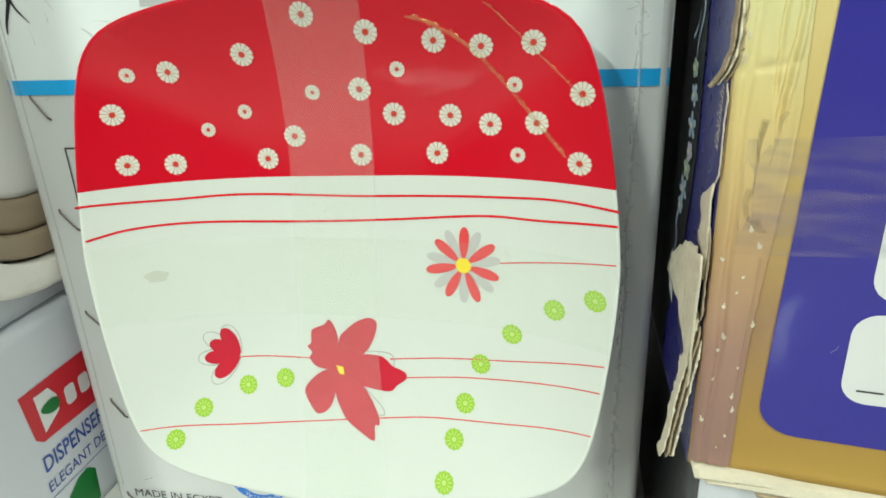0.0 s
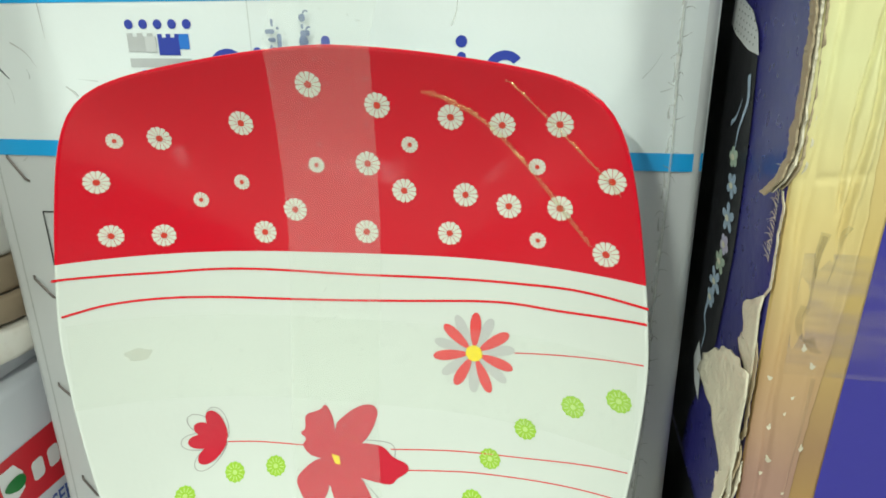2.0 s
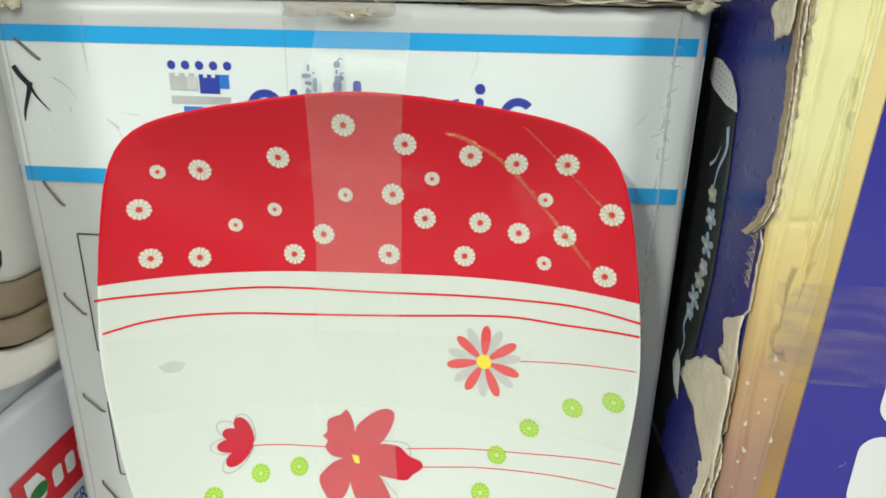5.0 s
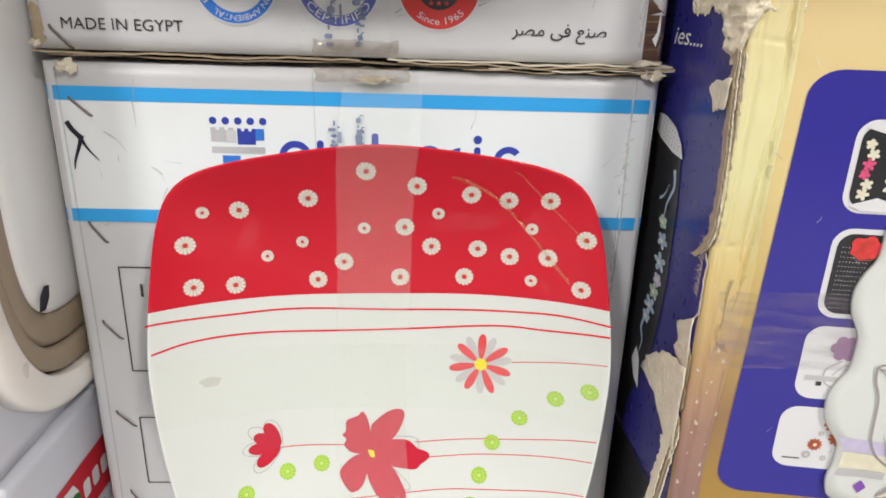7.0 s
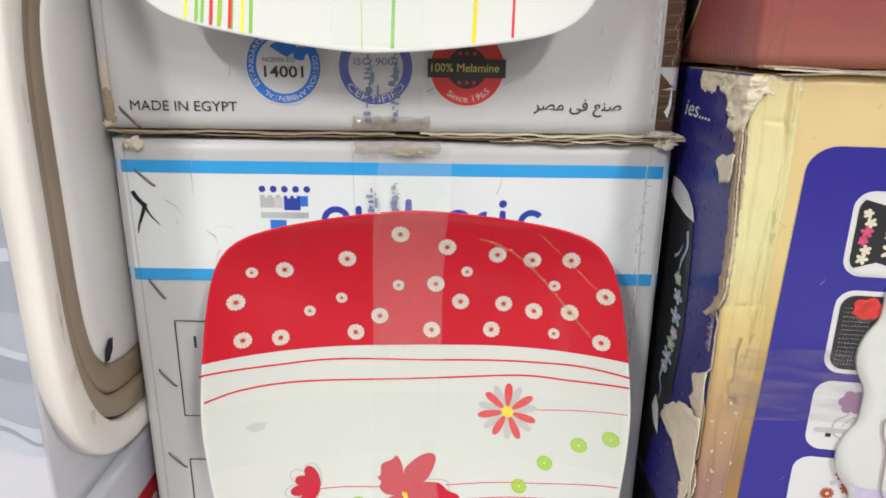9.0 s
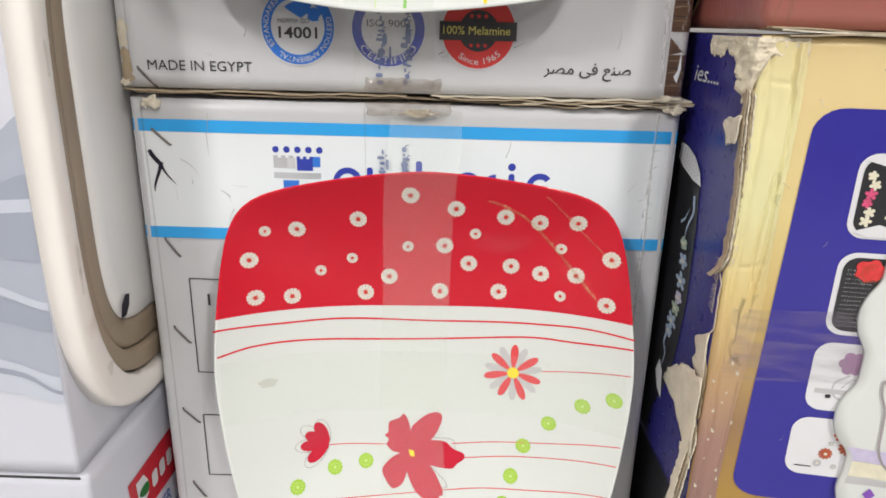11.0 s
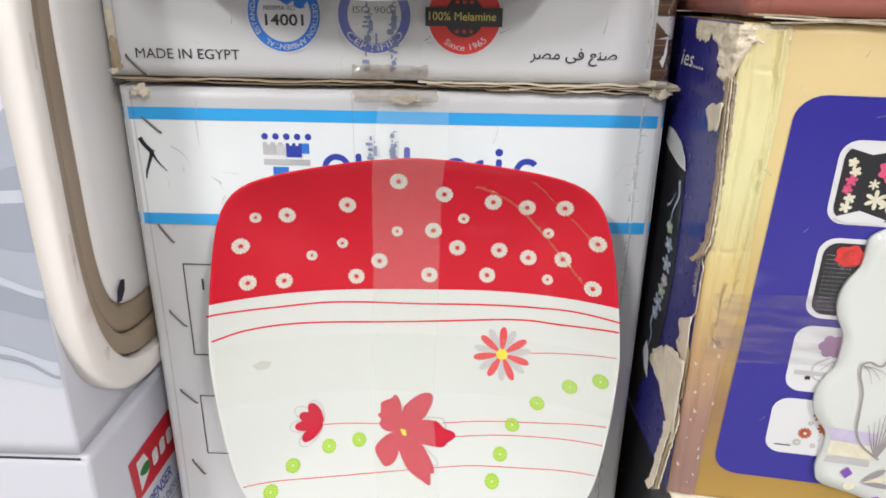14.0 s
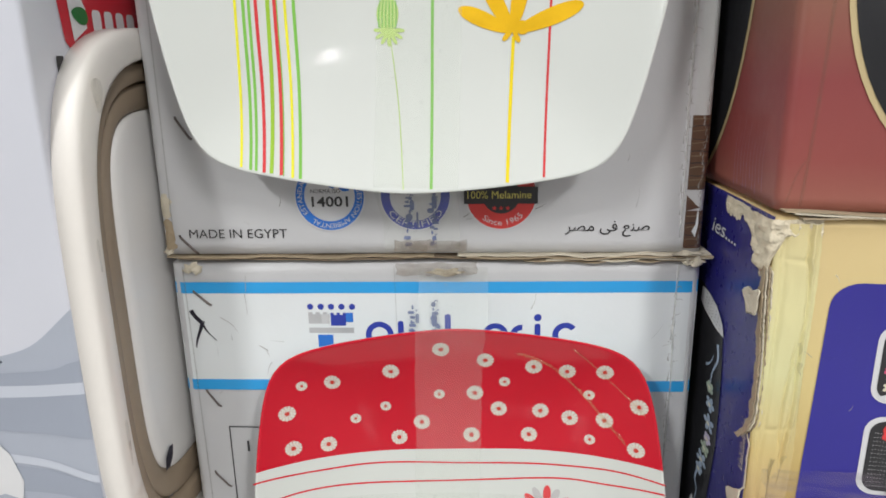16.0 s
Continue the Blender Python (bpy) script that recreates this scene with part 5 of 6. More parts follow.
part("side_text", lettering(B(), lambda a, b: D2(-a, b), "ies....", -0.0100, 0.4110, 0.0100, 0.0420, bold=0.004, shear=0.2), M_PICWHITE, rbox)


# torn board down the corner: thin sheets standing on edge with dark gaps between
def board_layer(at, z0, z1, deep, thick, seed, n=150):
    """One torn sheet of board: at(z) gives its left face, its front edge is ragged."""
    bm_ = B()
    last = None
    for i in range(n + 1):
        z = z0 + (z1 - z0) * i / n
        fade = min(1, i / 8, (n - i) / 8)
        x = at(z) + 0.0005 * noise.noise(Vector((z * 60, seed, 0)))
        yf = RY - 0.0022 + 0.0012 * noise.noise(Vector((z * 260, seed, 2))) + 0.0004 * noise.noise(Vector((z * 700, seed, 5))) + 0.004 * (1 - fade)
        yb = yf + deep * (0.75 + 0.5 * noise.noise(Vector((z * 130, seed, 8))) + 0.2 * noise.noise(Vector((z * 700, seed, 9)))) + 0.0008
        th = thick * (0.75 + 0.5 * abs(noise.noise(Vector((z * 300, seed, 4)))))
        vs = [bm_.verts.new(p) for p in ((x, yf, z), (x + th, yf + 0.0003, z), (x + th, yb, z), (x, yb, z))]
        if last:
            for q in range(4):
                bm_.faces.new((last[q], last[(q + 1) % 4], vs[(q + 1) % 4], vs[q]))
        else:
            bm_.faces.new(vs[::-1])
        last = vs
    bm_.faces.new(last)
    bmesh.ops.recalc_face_normals(bm_, faces=bm_.faces)
    return bm_


def upper_x(z):
    """The sheets lean outward at their foot and swell again under the lid."""
    return 0.1862 + 0.0016 * math.sin((z - 0.30) * 40) - 0.0050 * max(0, (0.322 - z) / 0.016) ** 1.5


def lower_x(z):
    return 0.1862 - 0.0095 * max(0, (0.212 - z) / 0.070) ** 0.8


for k in range(4):
    part("torn_corner_layer", board_layer(lambda z, k=k: upper_x(z) + 0.0016 * k + 0.0006 * k * max(0, (0.322 - z) / 0.016), 0.3065 + 0.0010 * k, 0.4180 - 0.0015 * k, 0.0058 - 0.0010 * k, 0.0010, 20 + k), M_KRAFT if k % 2 == 0 else M_KRAFT_PALE, rbox, smooth=False)
for k in range(3):
    part("torn_corner_layer", board_layer(lambda z, k=k: lower_x(z) + 0.0022 * k, 0.1405, 0.2140 - 0.006 * k, 0.0100 - 0.002 * k, 0.0010, 30 + k, 110), M_KRAFT_PALE if k % 2 == 0 else M_KRAFT, rbox, smooth=False)
part("torn_corner_layer", board_layer(lambda z: 0.1872, 0.2100, 0.2520, 0.0030, 0.0007, 41, 70), M_KRAFT, rbox, smooth=False)
part("torn_corner_layer", board_layer(lambda z: 0.1876, 0.2700, 0.3080, 0.0012, 0.0005, 43, 70), M_KRAFT_PALE, rbox, smooth=False)


def torn_patch(name, outline, to, mat, curl=0.0, seed=0, thick=0.0008):
    cy = sum(p[0] for p in outline) / len(outline)
    edge = []
    n = len(outline)
    for i in range(n):
        a, b = outline[i], outline[(i + 1) % n]
        for q in range(6):
            t = q / 6
            j = 0.0011 * noise.noise(Vector((i * 3.1 + q * 1.3, seed, 0.5)))
            edge.append((a[0] + (b[0] - a[0]) * t + j, a[1] + (b[1] - a[1]) * t + 1.4 * j))
    bm = fill(B(), lambda y, z: to(y, z) + Vector((-abs(curl) * max(0, (cy - y if curl > 0 else y - cy)) ** 1.5 * 40, 0, 0)) + Vector((0.0009 * noise.noise(Vector((y * 150, z * 150, seed))), 0, 0)), edge, rings=6)
    thicken(bm, (-thick, 0, 0))
    return part(name, bm, mat, rbox)


torn_patch("torn_flap", [(-0.0770, 0.2700), (-0.0560, 0.2590), (-0.0620, 0.2480), (-0.0560, 0.2435), (-0.0700, 0.2350), (-0.0785, 0.2300)], D2, M_KRAFT_PALE, seed=1)
torn_patch("torn_flap", [(-0.0790, 0.2420), (-0.0500, 0.2380), (-0.0300, 0.2240), (-0.0240, 0.2130), (-0.0430, 0.2060), (-0.0620, 0.1900), (-0.0760, 0.1800), (-0.0790, 0.1900)], lambda y, z: D2(y, z) + Vector((-0.0025 - 0.14 * max(0, y + 0.06) ** 1.1, -0.004, 0)), M_KRAFT_PALE, seed=2)
bm = B()
for k in range(26):
    z = 0.283 + 0.0013 * k
    ribbon(bm, D3, [(-0.0765, z), (-0.0735 + 0.002 * math.sin(k * 2.2), z + 0.001), (-0.0705 + 0.003 * math.sin(k * 1.3), z + 0.002 * math.sin(k))], 0.0007, 4, 0, True)
tagged(part("torn_fibres", bm, M_KRAFT_PALE, rbox), kind="stuff")
torn_patch("torn_flap", [(-0.0600, 0.3950), (-0.0560, 0.3925), (-0.0610, 0.3880), (-0.0640, 0.3820), (-0.0760, 0.3850), (-0.0780, 0.4000)], lambda y, z: D2(y, z) + Vector((-0.0040, -0.004, 0)), M_KRAFT_PALE, seed=3)


# pulped board wrapped over the top corner, with a frayed lower edge
def pulp(s_, t):
    side = max(0.0, min(1.0, 0.5 - s_ / 0.010))
    f1, f2 = noise.noise(Vector((s_ * 230, 1.5, 0))), noise.noise(Vector((s_ * 700, 4.5, 0)))
    low = 0.4290 + 0.0034 * f1 + 0.0030 * f2 if s_ < -0.013 else 0.4050 + 0.0026 * f1 + 0.0016 * f2 if s_ < 0.0045 else 0.4295 + 0.0016 * f1 + 0.0010 * f2
    if -0.013 < s_ < -0.005:
        low = 0.4290 - 0.0240 * (s_ + 0.013) / 0.008 + 0.003 * f1 + 0.002 * f2
    if -0.0020 < s_ <= 0.0045:
        low += 0.0230 * (s_ + 0.0020) / 0.0065
    z = low + (0.4392 - low) * t
    base = Vector((RX, RY - s_ * 1.9, z)) if s_ < 0 else Vector((RX + s_, RY + SL * s_, z))
    out = Vector((-side, -(1 - side), 0)).normalized()
    n1 = noise.noise(Vector((s_ * 190, z * 190, 3)))
    n2 = noise.noise(Vector((s_ * 480, z * 420, 6)))
    n3 = noise.noise(Vector((s_ * 1300, z * 1100, 9)))
    near = math.exp(-((s_ + 0.004) / 0.012) ** 2)
    rise = (0.0009 + 0.0030 * near) * (1 + 0.8 * n1) + 0.0016 * near * abs(n2) + 0.0007 * n2 + 0.0005 * n3
    return base + out * max(0.0006, rise * min(1, 0.35 + 4 * t))


part("torn_pulp", grid(B(), pulp, -0.036, 0.0235, 0.0, 1.0, 150, 44), M_PULP, rbox, "frayed pulpy paper at a crushed corner")
bm = B()
for k in range(9):
    y, x = -0.070 + 0.0035 * k, RX - 0.001 - 0.001 * (k % 3)
    ribbon(bm, lambda a, b, x=x: Vector((x - 0.05 * (b - 0.438), a, b)), [(y, 0.438), (y + 0.002 * math.sin(k * 2.0), 0.4415), (y + 0.004 * math.sin(k * 1.7), 0.4445 + 0.002 * math.sin(k))], 0.0004, 6, 0, True)
tagged(part("torn_fibres", bm, M_KRAFT_PALE, rbox), kind="stuff")
for k, (xa, xb, z) in enumerate(((0.200, 0.56, 0.4396), (0.196, 0.56, 0.4412), (0.191, 0.56, 0.4428), (0.262, 0.56, 0.4376))):
    path = [(xa + (xb - xa) * i / 10, RY + SL * (xa + (xb - xa) * i / 10 - RX) - 0.0045, z + 0.0011 * math.sin(i * 1.9 + k)) for i in range(11)]
    part("lid_flap", ragged_strip(B(), path, Vector((0, 0.03, 0)), Vector((0, 0, 1)), 0.0009, 40 + k, 0.0016, 80), M_KRAFT if k % 2 == 0 else M_KRAFT_PALE, rbox, smooth=False)

# rubs and scratches over the blue panel and the gold ground
rnd = random.Random(17)
for k in range(20):
    u, v = rnd.uniform(0.214, 0.300), rnd.uniform(0.165, 0.425)
    a, ln = rnd.gauss(1.2, 0.7), rnd.uniform(0.003, 0.016)
    part("scuff", ribbon(B(), RIGHT.on_front(0.0012), [(u, v), (u + ln * 0.5 * math.cos(a) + 0.0006, v + ln * 0.5 * math.sin(a)), (u + ln * math.cos(a), v + ln * math.sin(a))], rnd.uniform(0.0002, 0.0006), 6, 0, True), M_SCUFF_PALE if k % 4 else M_SMUDGE, rbox)

# lobed white plate standing before the panel
lobed = thing("lobed_plate", (0.33, -0.10, 0.14), "white lobed plate with purple and grey print, against a carton", "plate", "sample plates")


LOBE_LEFT = []


def lobe_outline():
    """Left profile of stacked lobes, mirrored about the plate's upright axis."""
    lobes = ((0.2920, 0.2910, 0.0300), (0.2920, 0.2270, 0.0300), (0.2866, 0.1780, 0.0150), (0.3080, 0.3340, 0.0260))
    left = []
    for i in range(90):
        z = 0.1440 + 0.2100 * i / 89
        xs = [c - math.sqrt(r * r - (z - h) ** 2) for c, h, r in lobes if abs(z - h) < r]
        left.append((min(xs + [0.3060 if z < 0.162 or z > 0.335 else 0.2700 if z > 0.21 else 0.2738]), z))
    for _ in range(3):
        left = [left[0]] + [((a[0] + 2 * b[0] + c[0]) / 4, b[1]) for a, b, c in zip(left, left[1:], left[2:])] + [left[-1]]
    LOBE_LEFT.extend(left)
    return [(0.720 - x, z) for x, z in left] + left[::-1]


def on_lobed(off):
    def to(u, v):
        d = math.hypot((u - 0.360) / 0.090, (v - 0.249) / 0.105)
        return Vector((u, RY + SL * (u - RX) - 0.0070 + 0.0030 * min(1, d) ** 4 - off, v))
    return to


bm = fill(B(), on_lobed(0), lobe_outline(), rings=14)
thicken(bm, (0, 0.0028, 0))
bmesh.ops.recalc_face_normals(bm, faces=bm.faces)
part("body", bm, M_WHITE, lobed)
L1, L2 = on_lobed(0.0005), on_lobed(0.0009)
def band(off, inset):
    """Maps (0 to 1, height) on the plate between its left outline and its middle."""
    def to(u, v):
        left = min(LOBE_LEFT, key=lambda p: abs(p[1] - v))[0] + inset
        return on_lobed(off)(left + u * (0.300 - left), v)
    return to


part("band_print", grid(B(), band(0.0005, 0.0022), 0, 1, 0.1983, 0.2072, 12, 4), M_LILAC, lobed)
part("band_print", grid(B(), band(0.0005, 0.0022), 0, 1, 0.1875, 0.1980, 12, 4), M_CREAM, lobed)
part("band_print", grid(B(), band(0.0005, 0.0024), 0, 1, 0.1822, 0.1868, 12, 2), M_GREY, lobed)
bm = B()
ribbon(bm, L2, [(0.2809, 0.2529), (0.2818, 0.2450), (0.2853, 0.2344), (0.2866, 0.2200), (0.2876, 0.2089), (0.2905, 0.2010), (0.2948, 0.1957), (0.3038, 0.1890)], 0.0013, 40)
ribbon(bm, L2, [(0.2809, 0.2529), (0.2850, 0.2550), (0.2915, 0.2535), (0.2950, 0.2640)], 0.0012, 24)
for k in range(3):
    ribbon(bm, L2, [(0.2815, 0.2525), (0.2855 + 0.002 * k, 0.2490 + 0.0010 * k), (0.2885 + 0.004 * k, 0.2410 + 0.003 * k)], 0.0007, 12, 0, True)
for k in range(9):
    ribbon(bm, L2, [(0.3020, 0.1900), (0.2975 + 0.0012 * k, 0.1990 + 0.001 * k), (0.2930 + 0.0024 * k, 0.2130 + 0.0030 * k)], 0.0012, 14, 0, True)
part("feather_print", bm, M_OUTLINE, lobed)
for u, v, w, h in ((0.2893, 0.1761, 0.0035, 0.0044), (0.3100, 0.1580, 0.0060, 0.0030)):
    part("diamond_print", fill(B(), L2, [(u - w, v), (u, v + h), (u + w, v), (u, v - h)]), M_PURPLE, lobed)
for k, ink in enumerate((M_OUTLINE, M_CREAM, M_OUTLINE)):
    part("petal_print", fill(B(), L2, petal(0.2990, 0.1700, 50 - 26 * k, 0.0160, 0.0050, 14)), ink, lobed)
part("petal_print", fill(B(), L2, disc(0.2924, 0.1663, 0.0032, 16)), M_CREAM, lobed)

# the white carton below
UNDER = Carton(0.193, 0.56, -0.0815, 0.20, 0.0, 0.1375, 21, r=0.005, slant=SL, bulge=0.0008)
ubox = thing("cardboard_box", (0.37, 0.03, 0.0), "white carton with frayed top edge, standing on the floor", "cardboard box", "large cartons")
bm = UNDER.body()
# left side face painted black, putting the gap's shade into its colour
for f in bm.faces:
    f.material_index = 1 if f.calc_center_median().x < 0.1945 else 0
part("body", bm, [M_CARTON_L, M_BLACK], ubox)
for k, (xa, z, mat_) in enumerate(((0.195, 0.1372, M_KRAFT_PALE), (0.215, 0.1348, M_KRAFT), (0.190, 0.1392, M_KRAFT_PALE))):
    path = [(xa + (0.56 - xa) * i / 12, -0.0815 + SL * (xa + (0.56 - xa) * i / 12 - 0.187) - 0.0065 - 0.0015 * math.sin(i * 2.1 + k), z + 0.0010 * math.sin(i * 1.3 + k)) for i in range(13)]
    part("lid_flap", ragged_strip(B(), path, Vector((0, 0.02, 0)), Vector((0, 0, 1)), 0.0011, 50 + k, 0.003, 90), mat_, ubox)

# ---- the maroon carton on top ----
MAR = Carton(0.1885, 0.56, -0.0775, 0.20, 0.4435, 0.80, 31, r=0.006, slant=SL, bulge=0.0014)
mbox = thing("cardboard_box", (0.37, 0.03, 0.4435), "glossy maroon and gold carton with black ovals, stacked on top", "cardboard box", "large cartons")
part("body", MAR.body(0.007), M_MAROON, mbox)
mf1, mf2 = MAR.on_front(0.0006), MAR.on_front(0.0010)


def on_mside(off):
    return lambda y, z: Vector((MAR.side_x(y, z) - off, y, z))


part("gold_oval_line", fill(B(), mf1, disc(0.2990, 0.570, 0.0900, 60, 0.1180), rings=6), M_GOLDLINE, mbox)
part("black_oval", fill(B(), mf2, disc(0.2990, 0.570, 0.0870, 60, 0.1150), rings=6), M_BLACK, mbox)
part("gold_oval_line", fill(B(), on_mside(0.0006), disc(0.0830, 0.614, 0.1120, 60, 0.185), rings=8), M_GOLDLINE, mbox)
part("black_oval", fill(B(), on_mside(0.0011), disc(0.0835, 0.614, 0.1095, 60, 0.183), rings=8), M_BLACK, mbox)
part("crease_line", ribbon(B(), mf1, [(0.2000, 0.446), (0.2015, 0.470), (0.2035, 0.52), (0.2050, 0.60)], 0.0018, 30), M_SMUDGE, mbox)
part("crease_line", ribbon(B(), mf1, [(0.1930, 0.448), (0.1965, 0.462), (0.2000, 0.470)], 0.0012, 16), M_SMUDGE, mbox)
for k in range(10):
    y = -0.060 + 0.0045 * k
    part("scratch", ribbon(B(), on_mside(0.0015), [(y, 0.450 + 0.004 * math.sin(k * 2)), (y + 0.002, 0.468), (y - 0.001, 0.485 + 0.01 * math.sin(k * 3.1))], 0.0005, 10, 0, True), M_MAUVE, mbox)

# ---- the pale cartons beyond the tray ----
LX, LY = -0.2000, -0.0850
LEFT = Carton(-0.60, LX, LY + 0.002, 0.22, 0.0, 0.1580, 41, r=0.004, bulge=0.0008)
lbox = thing("cardboard_box", (-0.4, 0.06, 0.0), "white dispenser carton with red logo, standing on the floor", "cardboard box", "large cartons")
part("body", LEFT.body(), M_CARTON_L, lbox)


def on_right(c, off):
    return lambda y, z: Vector((c.side_x(y, z, False) + off, y, z))


E1, E2, E3 = (on_right(LEFT, o) for o in (0.0006, 0.0010, 0.0014))


def dan_logo(parent, to1, to2, to3, y, z, k):
    """A red sign with a leaf and pale bars in place of its letters."""
    base = part("logo", fill(B(), to1, [(y - 0.0215 * k, z + 0.0190 * k), (y + 0.090 * k, z + 0.0190 * k), (y + 0.090 * k, z - 0.0260 * k), (y - 0.0120 * k, z - 0.0200 * k), (y - 0.0175 * k, z - 0.0150 * k)], rings=2), M_LOGORED, parent)
    part("logo_shape", fill(B(), to2, [(y - 0.0110 * k, z + 0.0130 * k), (y + 0.0020 * k, z + 0.0125 * k), (y + 0.0075 * k, z + 0.0040 * k), (y + 0.0065 * k, z - 0.0070 * k), (y - 0.0090 * k, z - 0.0150 * k)]), M_PICWHITE, base)
    part("logo_leaf", fill(B(), to3, petal(y - 0.0085 * k, z + 0.0010 * k, -8, 0.0170 * k, 0.0125 * k, 18)), M_LOGOGREEN, base)
    for q in (0.019, 0.033, 0.047, 0.061):
        part("logo_shape", fill(B(), to2, rounded(y + (q - 0.005) * k, y + (q + 0.005) * k, z - 0.010 * k, z + 0.004 * k, 0.003 * k)), M_PICWHITE, base)


dan_logo(lbox, E1, E2, E3, -0.0180, 0.0975, 1.0)
part("side_text", lettering(B(), E1, "DISPENSER", -0.0350, 0.0565, 0.0115, 0.0610, bold=0.015), M_TEXTBLUE, lbox)
part("side_text", lettering(B(), E1, "ELEGANT DESIGN", -0.0360, 0.0410, 0.0080, 0.0800), M_TEXTBLUE, lbox)
part("side_line", ribbon(B(), E1, [(-0.060, 0.0365), (0.03, 0.0360), (0.12, 0.0360)], 0.0006, 8), M_TEXTBLUE, lbox)
part("picture_shape", fill(B(), E1, [(-0.0260, 0.004), (-0.0230, 0.0260), (-0.0120, 0.0330), (-0.0020, 0.0340), (0.0050, 0.0280), (0.0030, 0.004)], rings=2), M_LOGOGREEN, lbox)
part("staple", staple(B(), lambda a, b: Vector((LX, a, b)) + Vector((0, 0, 0)), -0.0720, 0.1270, 0.010, -35), M_STEEL, lbox)
part("edge_line", ribbon(B(), lambda a, b: Vector((a, LY - 0.0006, b)), [(-0.60, 0.1590), (-0.4, 0.1592), (-0.203, 0.1588)], 0.0020, 10), M_INK, lbox)

UP = Carton(-0.60, LX - 0.0035, LY, 0.22, 0.1620, 0.66, 43, r=0.003, bulge=0.0006)
wbox = thing("cardboard_box", (-0.4, 0.06, 0.162), "tall pale carton printed with grey waves, on a dispenser carton", "cardboard box", "large cartons")
part("body", UP.body(0.010), M_CARTON_L, wbox)
W1, W2, W3 = (UP.on_front(o) for o in (0.0006, 0.0010, 0.0014))


def wave(name, lo, hi, to, mat_):
    """A printed band between two curves over the width of the face."""
    a, b = smooth_line(lo, 40), smooth_line(hi, 40)
    bm_ = B()
    last = None
    for p, q in zip(a, b):
        pair = bm_.verts.new(to(p.x, p.y)), bm_.verts.new(to(q.x, q.y))
        if last:
            bm_.faces.new((last[0], pair[0], pair[1], last[1]))
        last = pair
    return part(name, bm_, mat_, wbox)


XE = LX - 0.0045
wave("wave_print", [(-0.50, 0.24), (-0.30, 0.235), (XE, 0.222)], [(-0.50, 0.352), (-0.275, 0.3545), (-0.252, 0.3605), (-0.230, 0.3685), (XE, 0.3900)], W1, M_WAVE1)
wave("wave_print", [(-0.50, 0.341), (-0.27, 0.3415), (XE, 0.344)], [(-0.50, 0.3480), (-0.255, 0.3500), (XE, 0.3580)], W2, M_WAVE3)
wave("wave_print", [(-0.50, 0.333), (-0.27, 0.334), (XE, 0.3365)], [(-0.50, 0.341), (-0.27, 0.3415), (XE, 0.344)], W2, M_WAVE2)
wave("wave_print", [(-0.50, 0.315), (-0.27, 0.312), (XE, 0.306)], [(-0.50, 0.333), (-0.27, 0.334), (XE, 0.3365)], W2, M_WAVE3)
wave("wave_print", [(-0.50, 0.292), (-0.27, 0.291), (XE, 0.276)], [(-0.50, 0.302), (-0.27, 0.297), (XE, 0.281)], W2, M_WAVE2)
wave("wave_print", [(-0.50, 0.262), (-0.27, 0.270), (XE, 0.262)], [(-0.50, 0.290), (-0.27, 0.289), (XE, 0.275)], W2, M_WAVE3)
wave("wave_print", [(-0.50, 0.215), (-0.27, 0.222), (XE, 0.2135)], [(-0.50, 0.250), (-0.27, 0.247), (XE, 0.232)], W2, M_WAVE2)
wave("wave_print", [(-0.50, 0.236), (-0.26, 0.236), (XE, 0.2200)], [(-0.50, 0.240), (-0.26, 0.240), (XE, 0.2225)], W3, M_WAVE3)
bm = fill(B(), W3, [(-0.285, 0.305), (-0.2635, 0.3030), (-0.2575, 0.2960), (-0.2520, 0.2770), (-0.2550, 0.2640), (-0.266, 0.268), (-0.285, 0.262)], rings=2)
part("handle_print", bm, M_PICWHITE, wbox)
G1, G2, G3 = (on_right(UP, o) for o in (0.0006, 0.0010, 0.0014))
dan_logo(wbox, G1, G2, G3, -0.0330, 0.5530, 1.0)
part("side_mark", fill(B(), G1, rounded(-0.062, -0.055, 0.5190, 0.5300, 0.001)), M_INK, wbox)


# ---- white plastic trays standing on edge between the cartons ----
def bowed(cy, cz, hy, hz, n, k=72):
    """An upright outline with softly bowed sides and wide corners."""
    out = []
    for i in range(k):
        c, q = math.cos(2 * math.pi * i / k), math.sin(2 * math.pi * i / k)
        out.append((cy + hy * math.copysign(abs(c) ** (2 / n), c), cz + hz * math.copysign(abs(q) ** (2 / n), q)))
    return out


def rings_between(outer, inner, steps, shut=False):
    """A moulding swept from one outline to another: steps of (share of the way, x)."""
    bm_ = B()
    rows_ = [[bm_.verts.new((x, a[0] + (b[0] - a[0]) * t, a[1] + (b[1] - a[1]) * t)) for a, b in zip(outer, inner)] for t, x in steps]
    n = len(outer)
    for p, q in zip(rows_, rows_[1:] + (rows_[:1] if shut else [])):
        for j in range(n):
            bm_.faces.new((p[j], p[(j + 1) % n], q[(j + 1) % n], q[j]))
    bmesh.ops.recalc_face_normals(bm_, faces=bm_.faces)
    return bm_


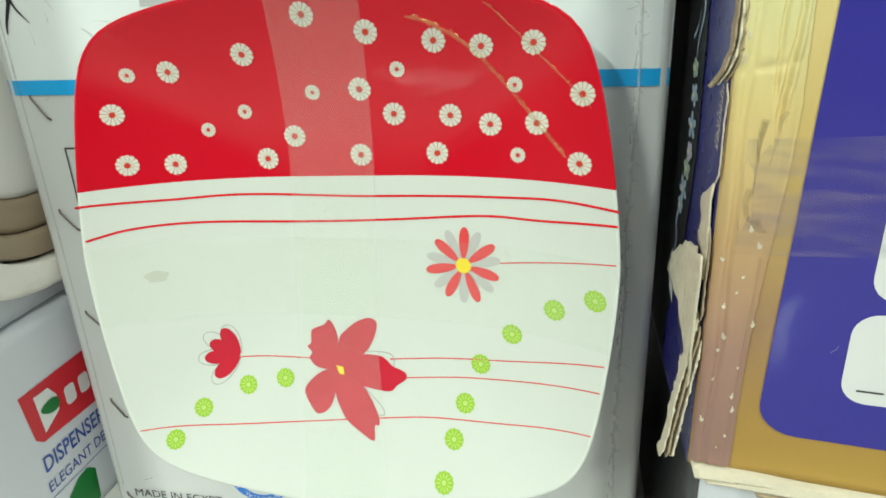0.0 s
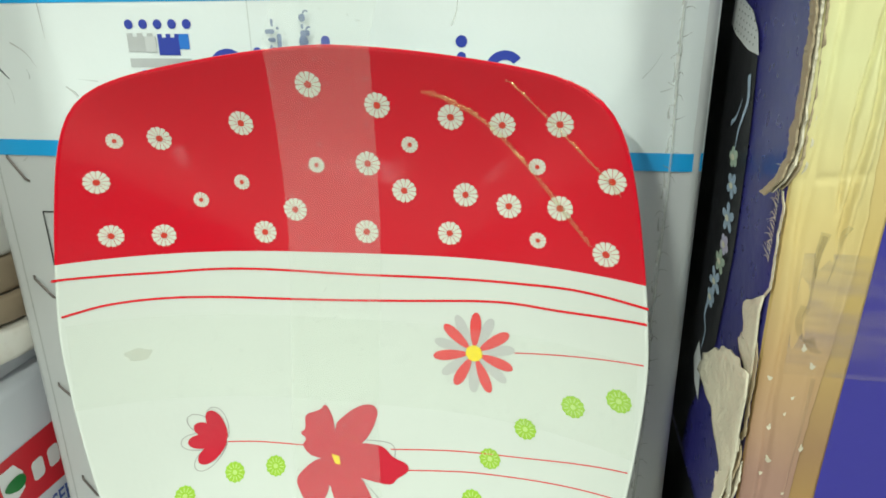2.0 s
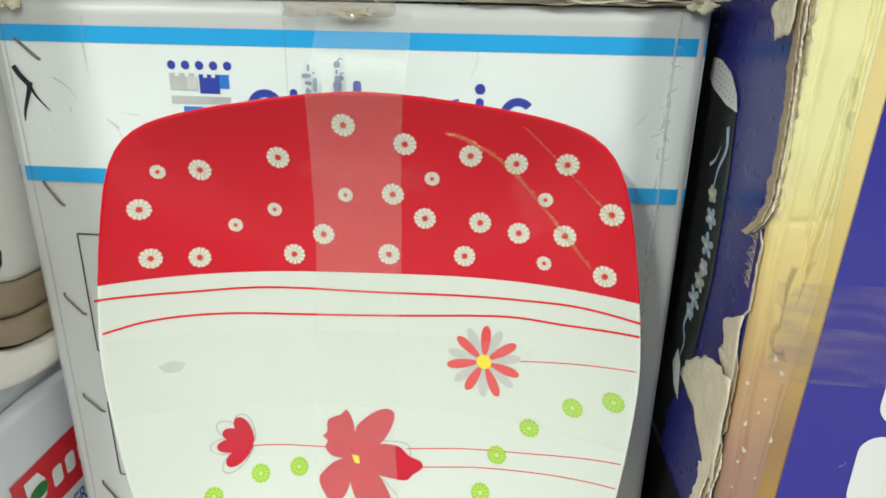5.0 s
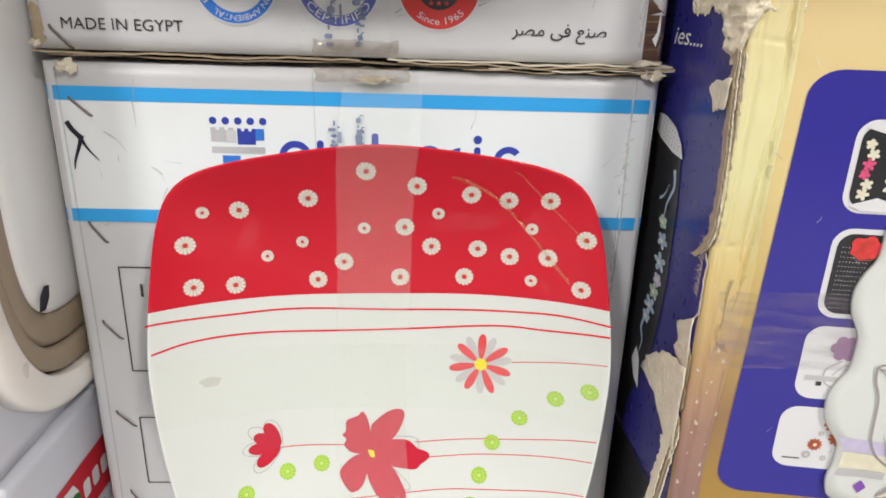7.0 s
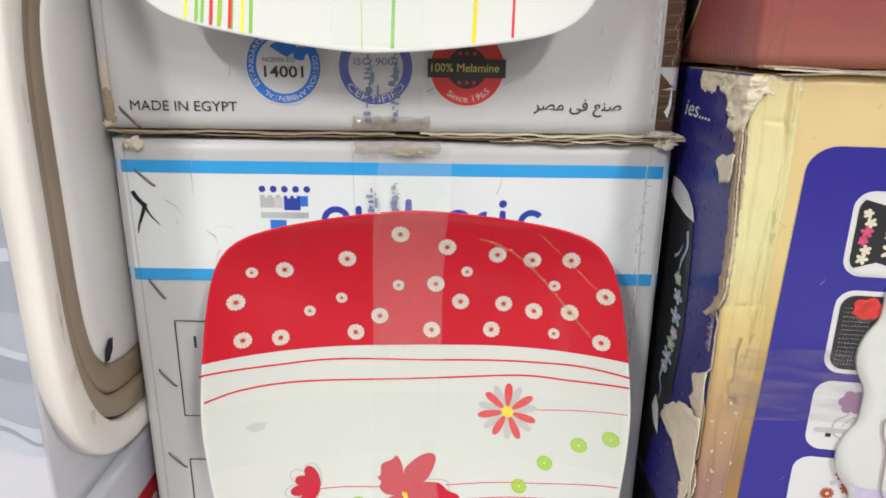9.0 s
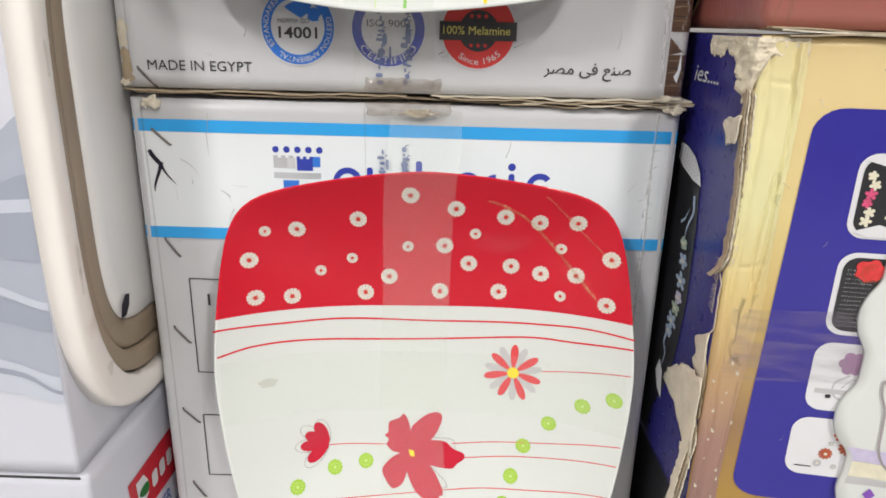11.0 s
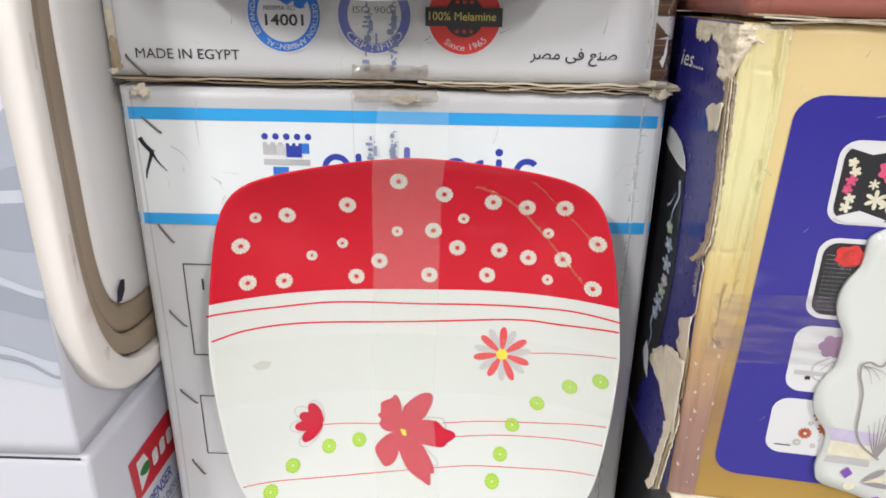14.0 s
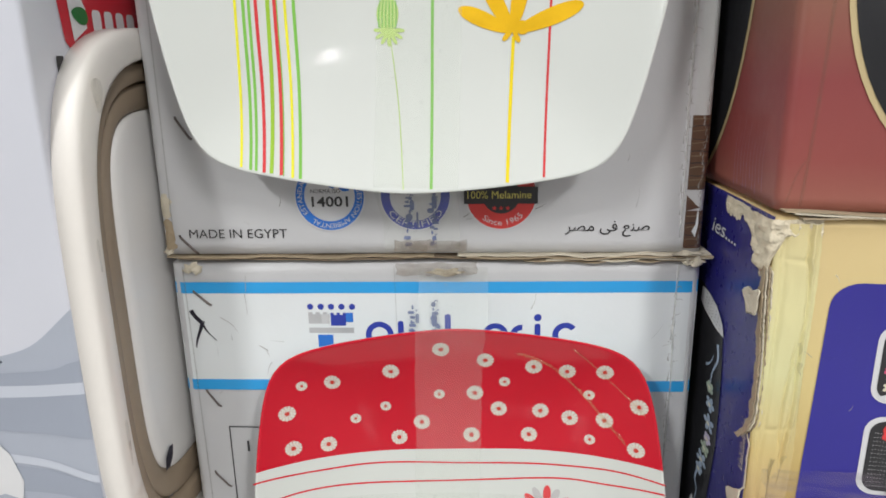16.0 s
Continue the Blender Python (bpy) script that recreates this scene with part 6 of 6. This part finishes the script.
TRAY_OUT = bowed(0.050, 0.3615, 0.1370, 0.1865, 3.9)
TRAY_IN = bowed(0.050, 0.361, 0.1240, 0.168, 3.5)
TRAY_BASE = bowed(0.050, 0.364, 0.0865, 0.131, 5.0)
tray = thing("plastic_tray", (-0.192, 0.05, 0.175), "ivory plastic trays nested together, wedged upright between cartons", "tray")
part("rim", rings_between(TRAY_OUT, TRAY_IN, [(0.0, -0.2030), (0.0, -0.1912), (0.05, -0.1888), (0.22, -0.1870), (0.55, -0.1862), (0.90, -0.1862), (0.98, -0.1868), (1.0, -0.1885), (1.0, -0.2030)], True), M_PLASTIC, tray, "scuffed ivory outer rim")
# groove mouldings: beige with the recess's shade put into the colour
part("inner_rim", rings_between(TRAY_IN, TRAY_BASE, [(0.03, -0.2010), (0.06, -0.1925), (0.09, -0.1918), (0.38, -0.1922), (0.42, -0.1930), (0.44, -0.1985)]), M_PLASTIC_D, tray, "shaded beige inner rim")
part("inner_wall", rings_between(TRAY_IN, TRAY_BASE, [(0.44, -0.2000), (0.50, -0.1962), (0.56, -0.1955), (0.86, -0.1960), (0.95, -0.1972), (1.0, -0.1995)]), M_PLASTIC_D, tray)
part("base_panel", rings_between(TRAY_BASE, [(0.05, 0.364)] * 72, [(0.0, -0.1990), (0.008, -0.1968), (0.03, -0.1955), (0.10, -0.1948), (0.9, -0.1946), (0.98, -0.1946)]), M_PLASTIC_P, tray)
part("slot", fill(B(), lambda y, z: Vector((-0.1935, y, z)), [(-0.0260, 0.2450), (-0.0190, 0.2440), (-0.0130, 0.2500), (-0.0110, 0.2575), (-0.0170, 0.2590), (-0.0230, 0.2540)]), M_MARKER, tray, "dark slot")
for y, z, r, h in ((-0.0560, 0.508, 0.0050, 0.012), (-0.0790, 0.30, 0.0016, 0.02), (-0.079, 0.42, 0.0014, 0.012), (-0.062, 0.226, 0.003, 0.006)):
    part("dirt_mark", fill(B(), lambda y_, z_: Vector((-0.1857, y_, z_)), [(y + r * math.cos(q) * (1 + 0.3 * math.sin(3 * q)), z + h * math.sin(q) * (1 + 0.2 * math.cos(2 * q))) for q in [i * 0.35 for i in range(18)]]), M_DIRT, tray)
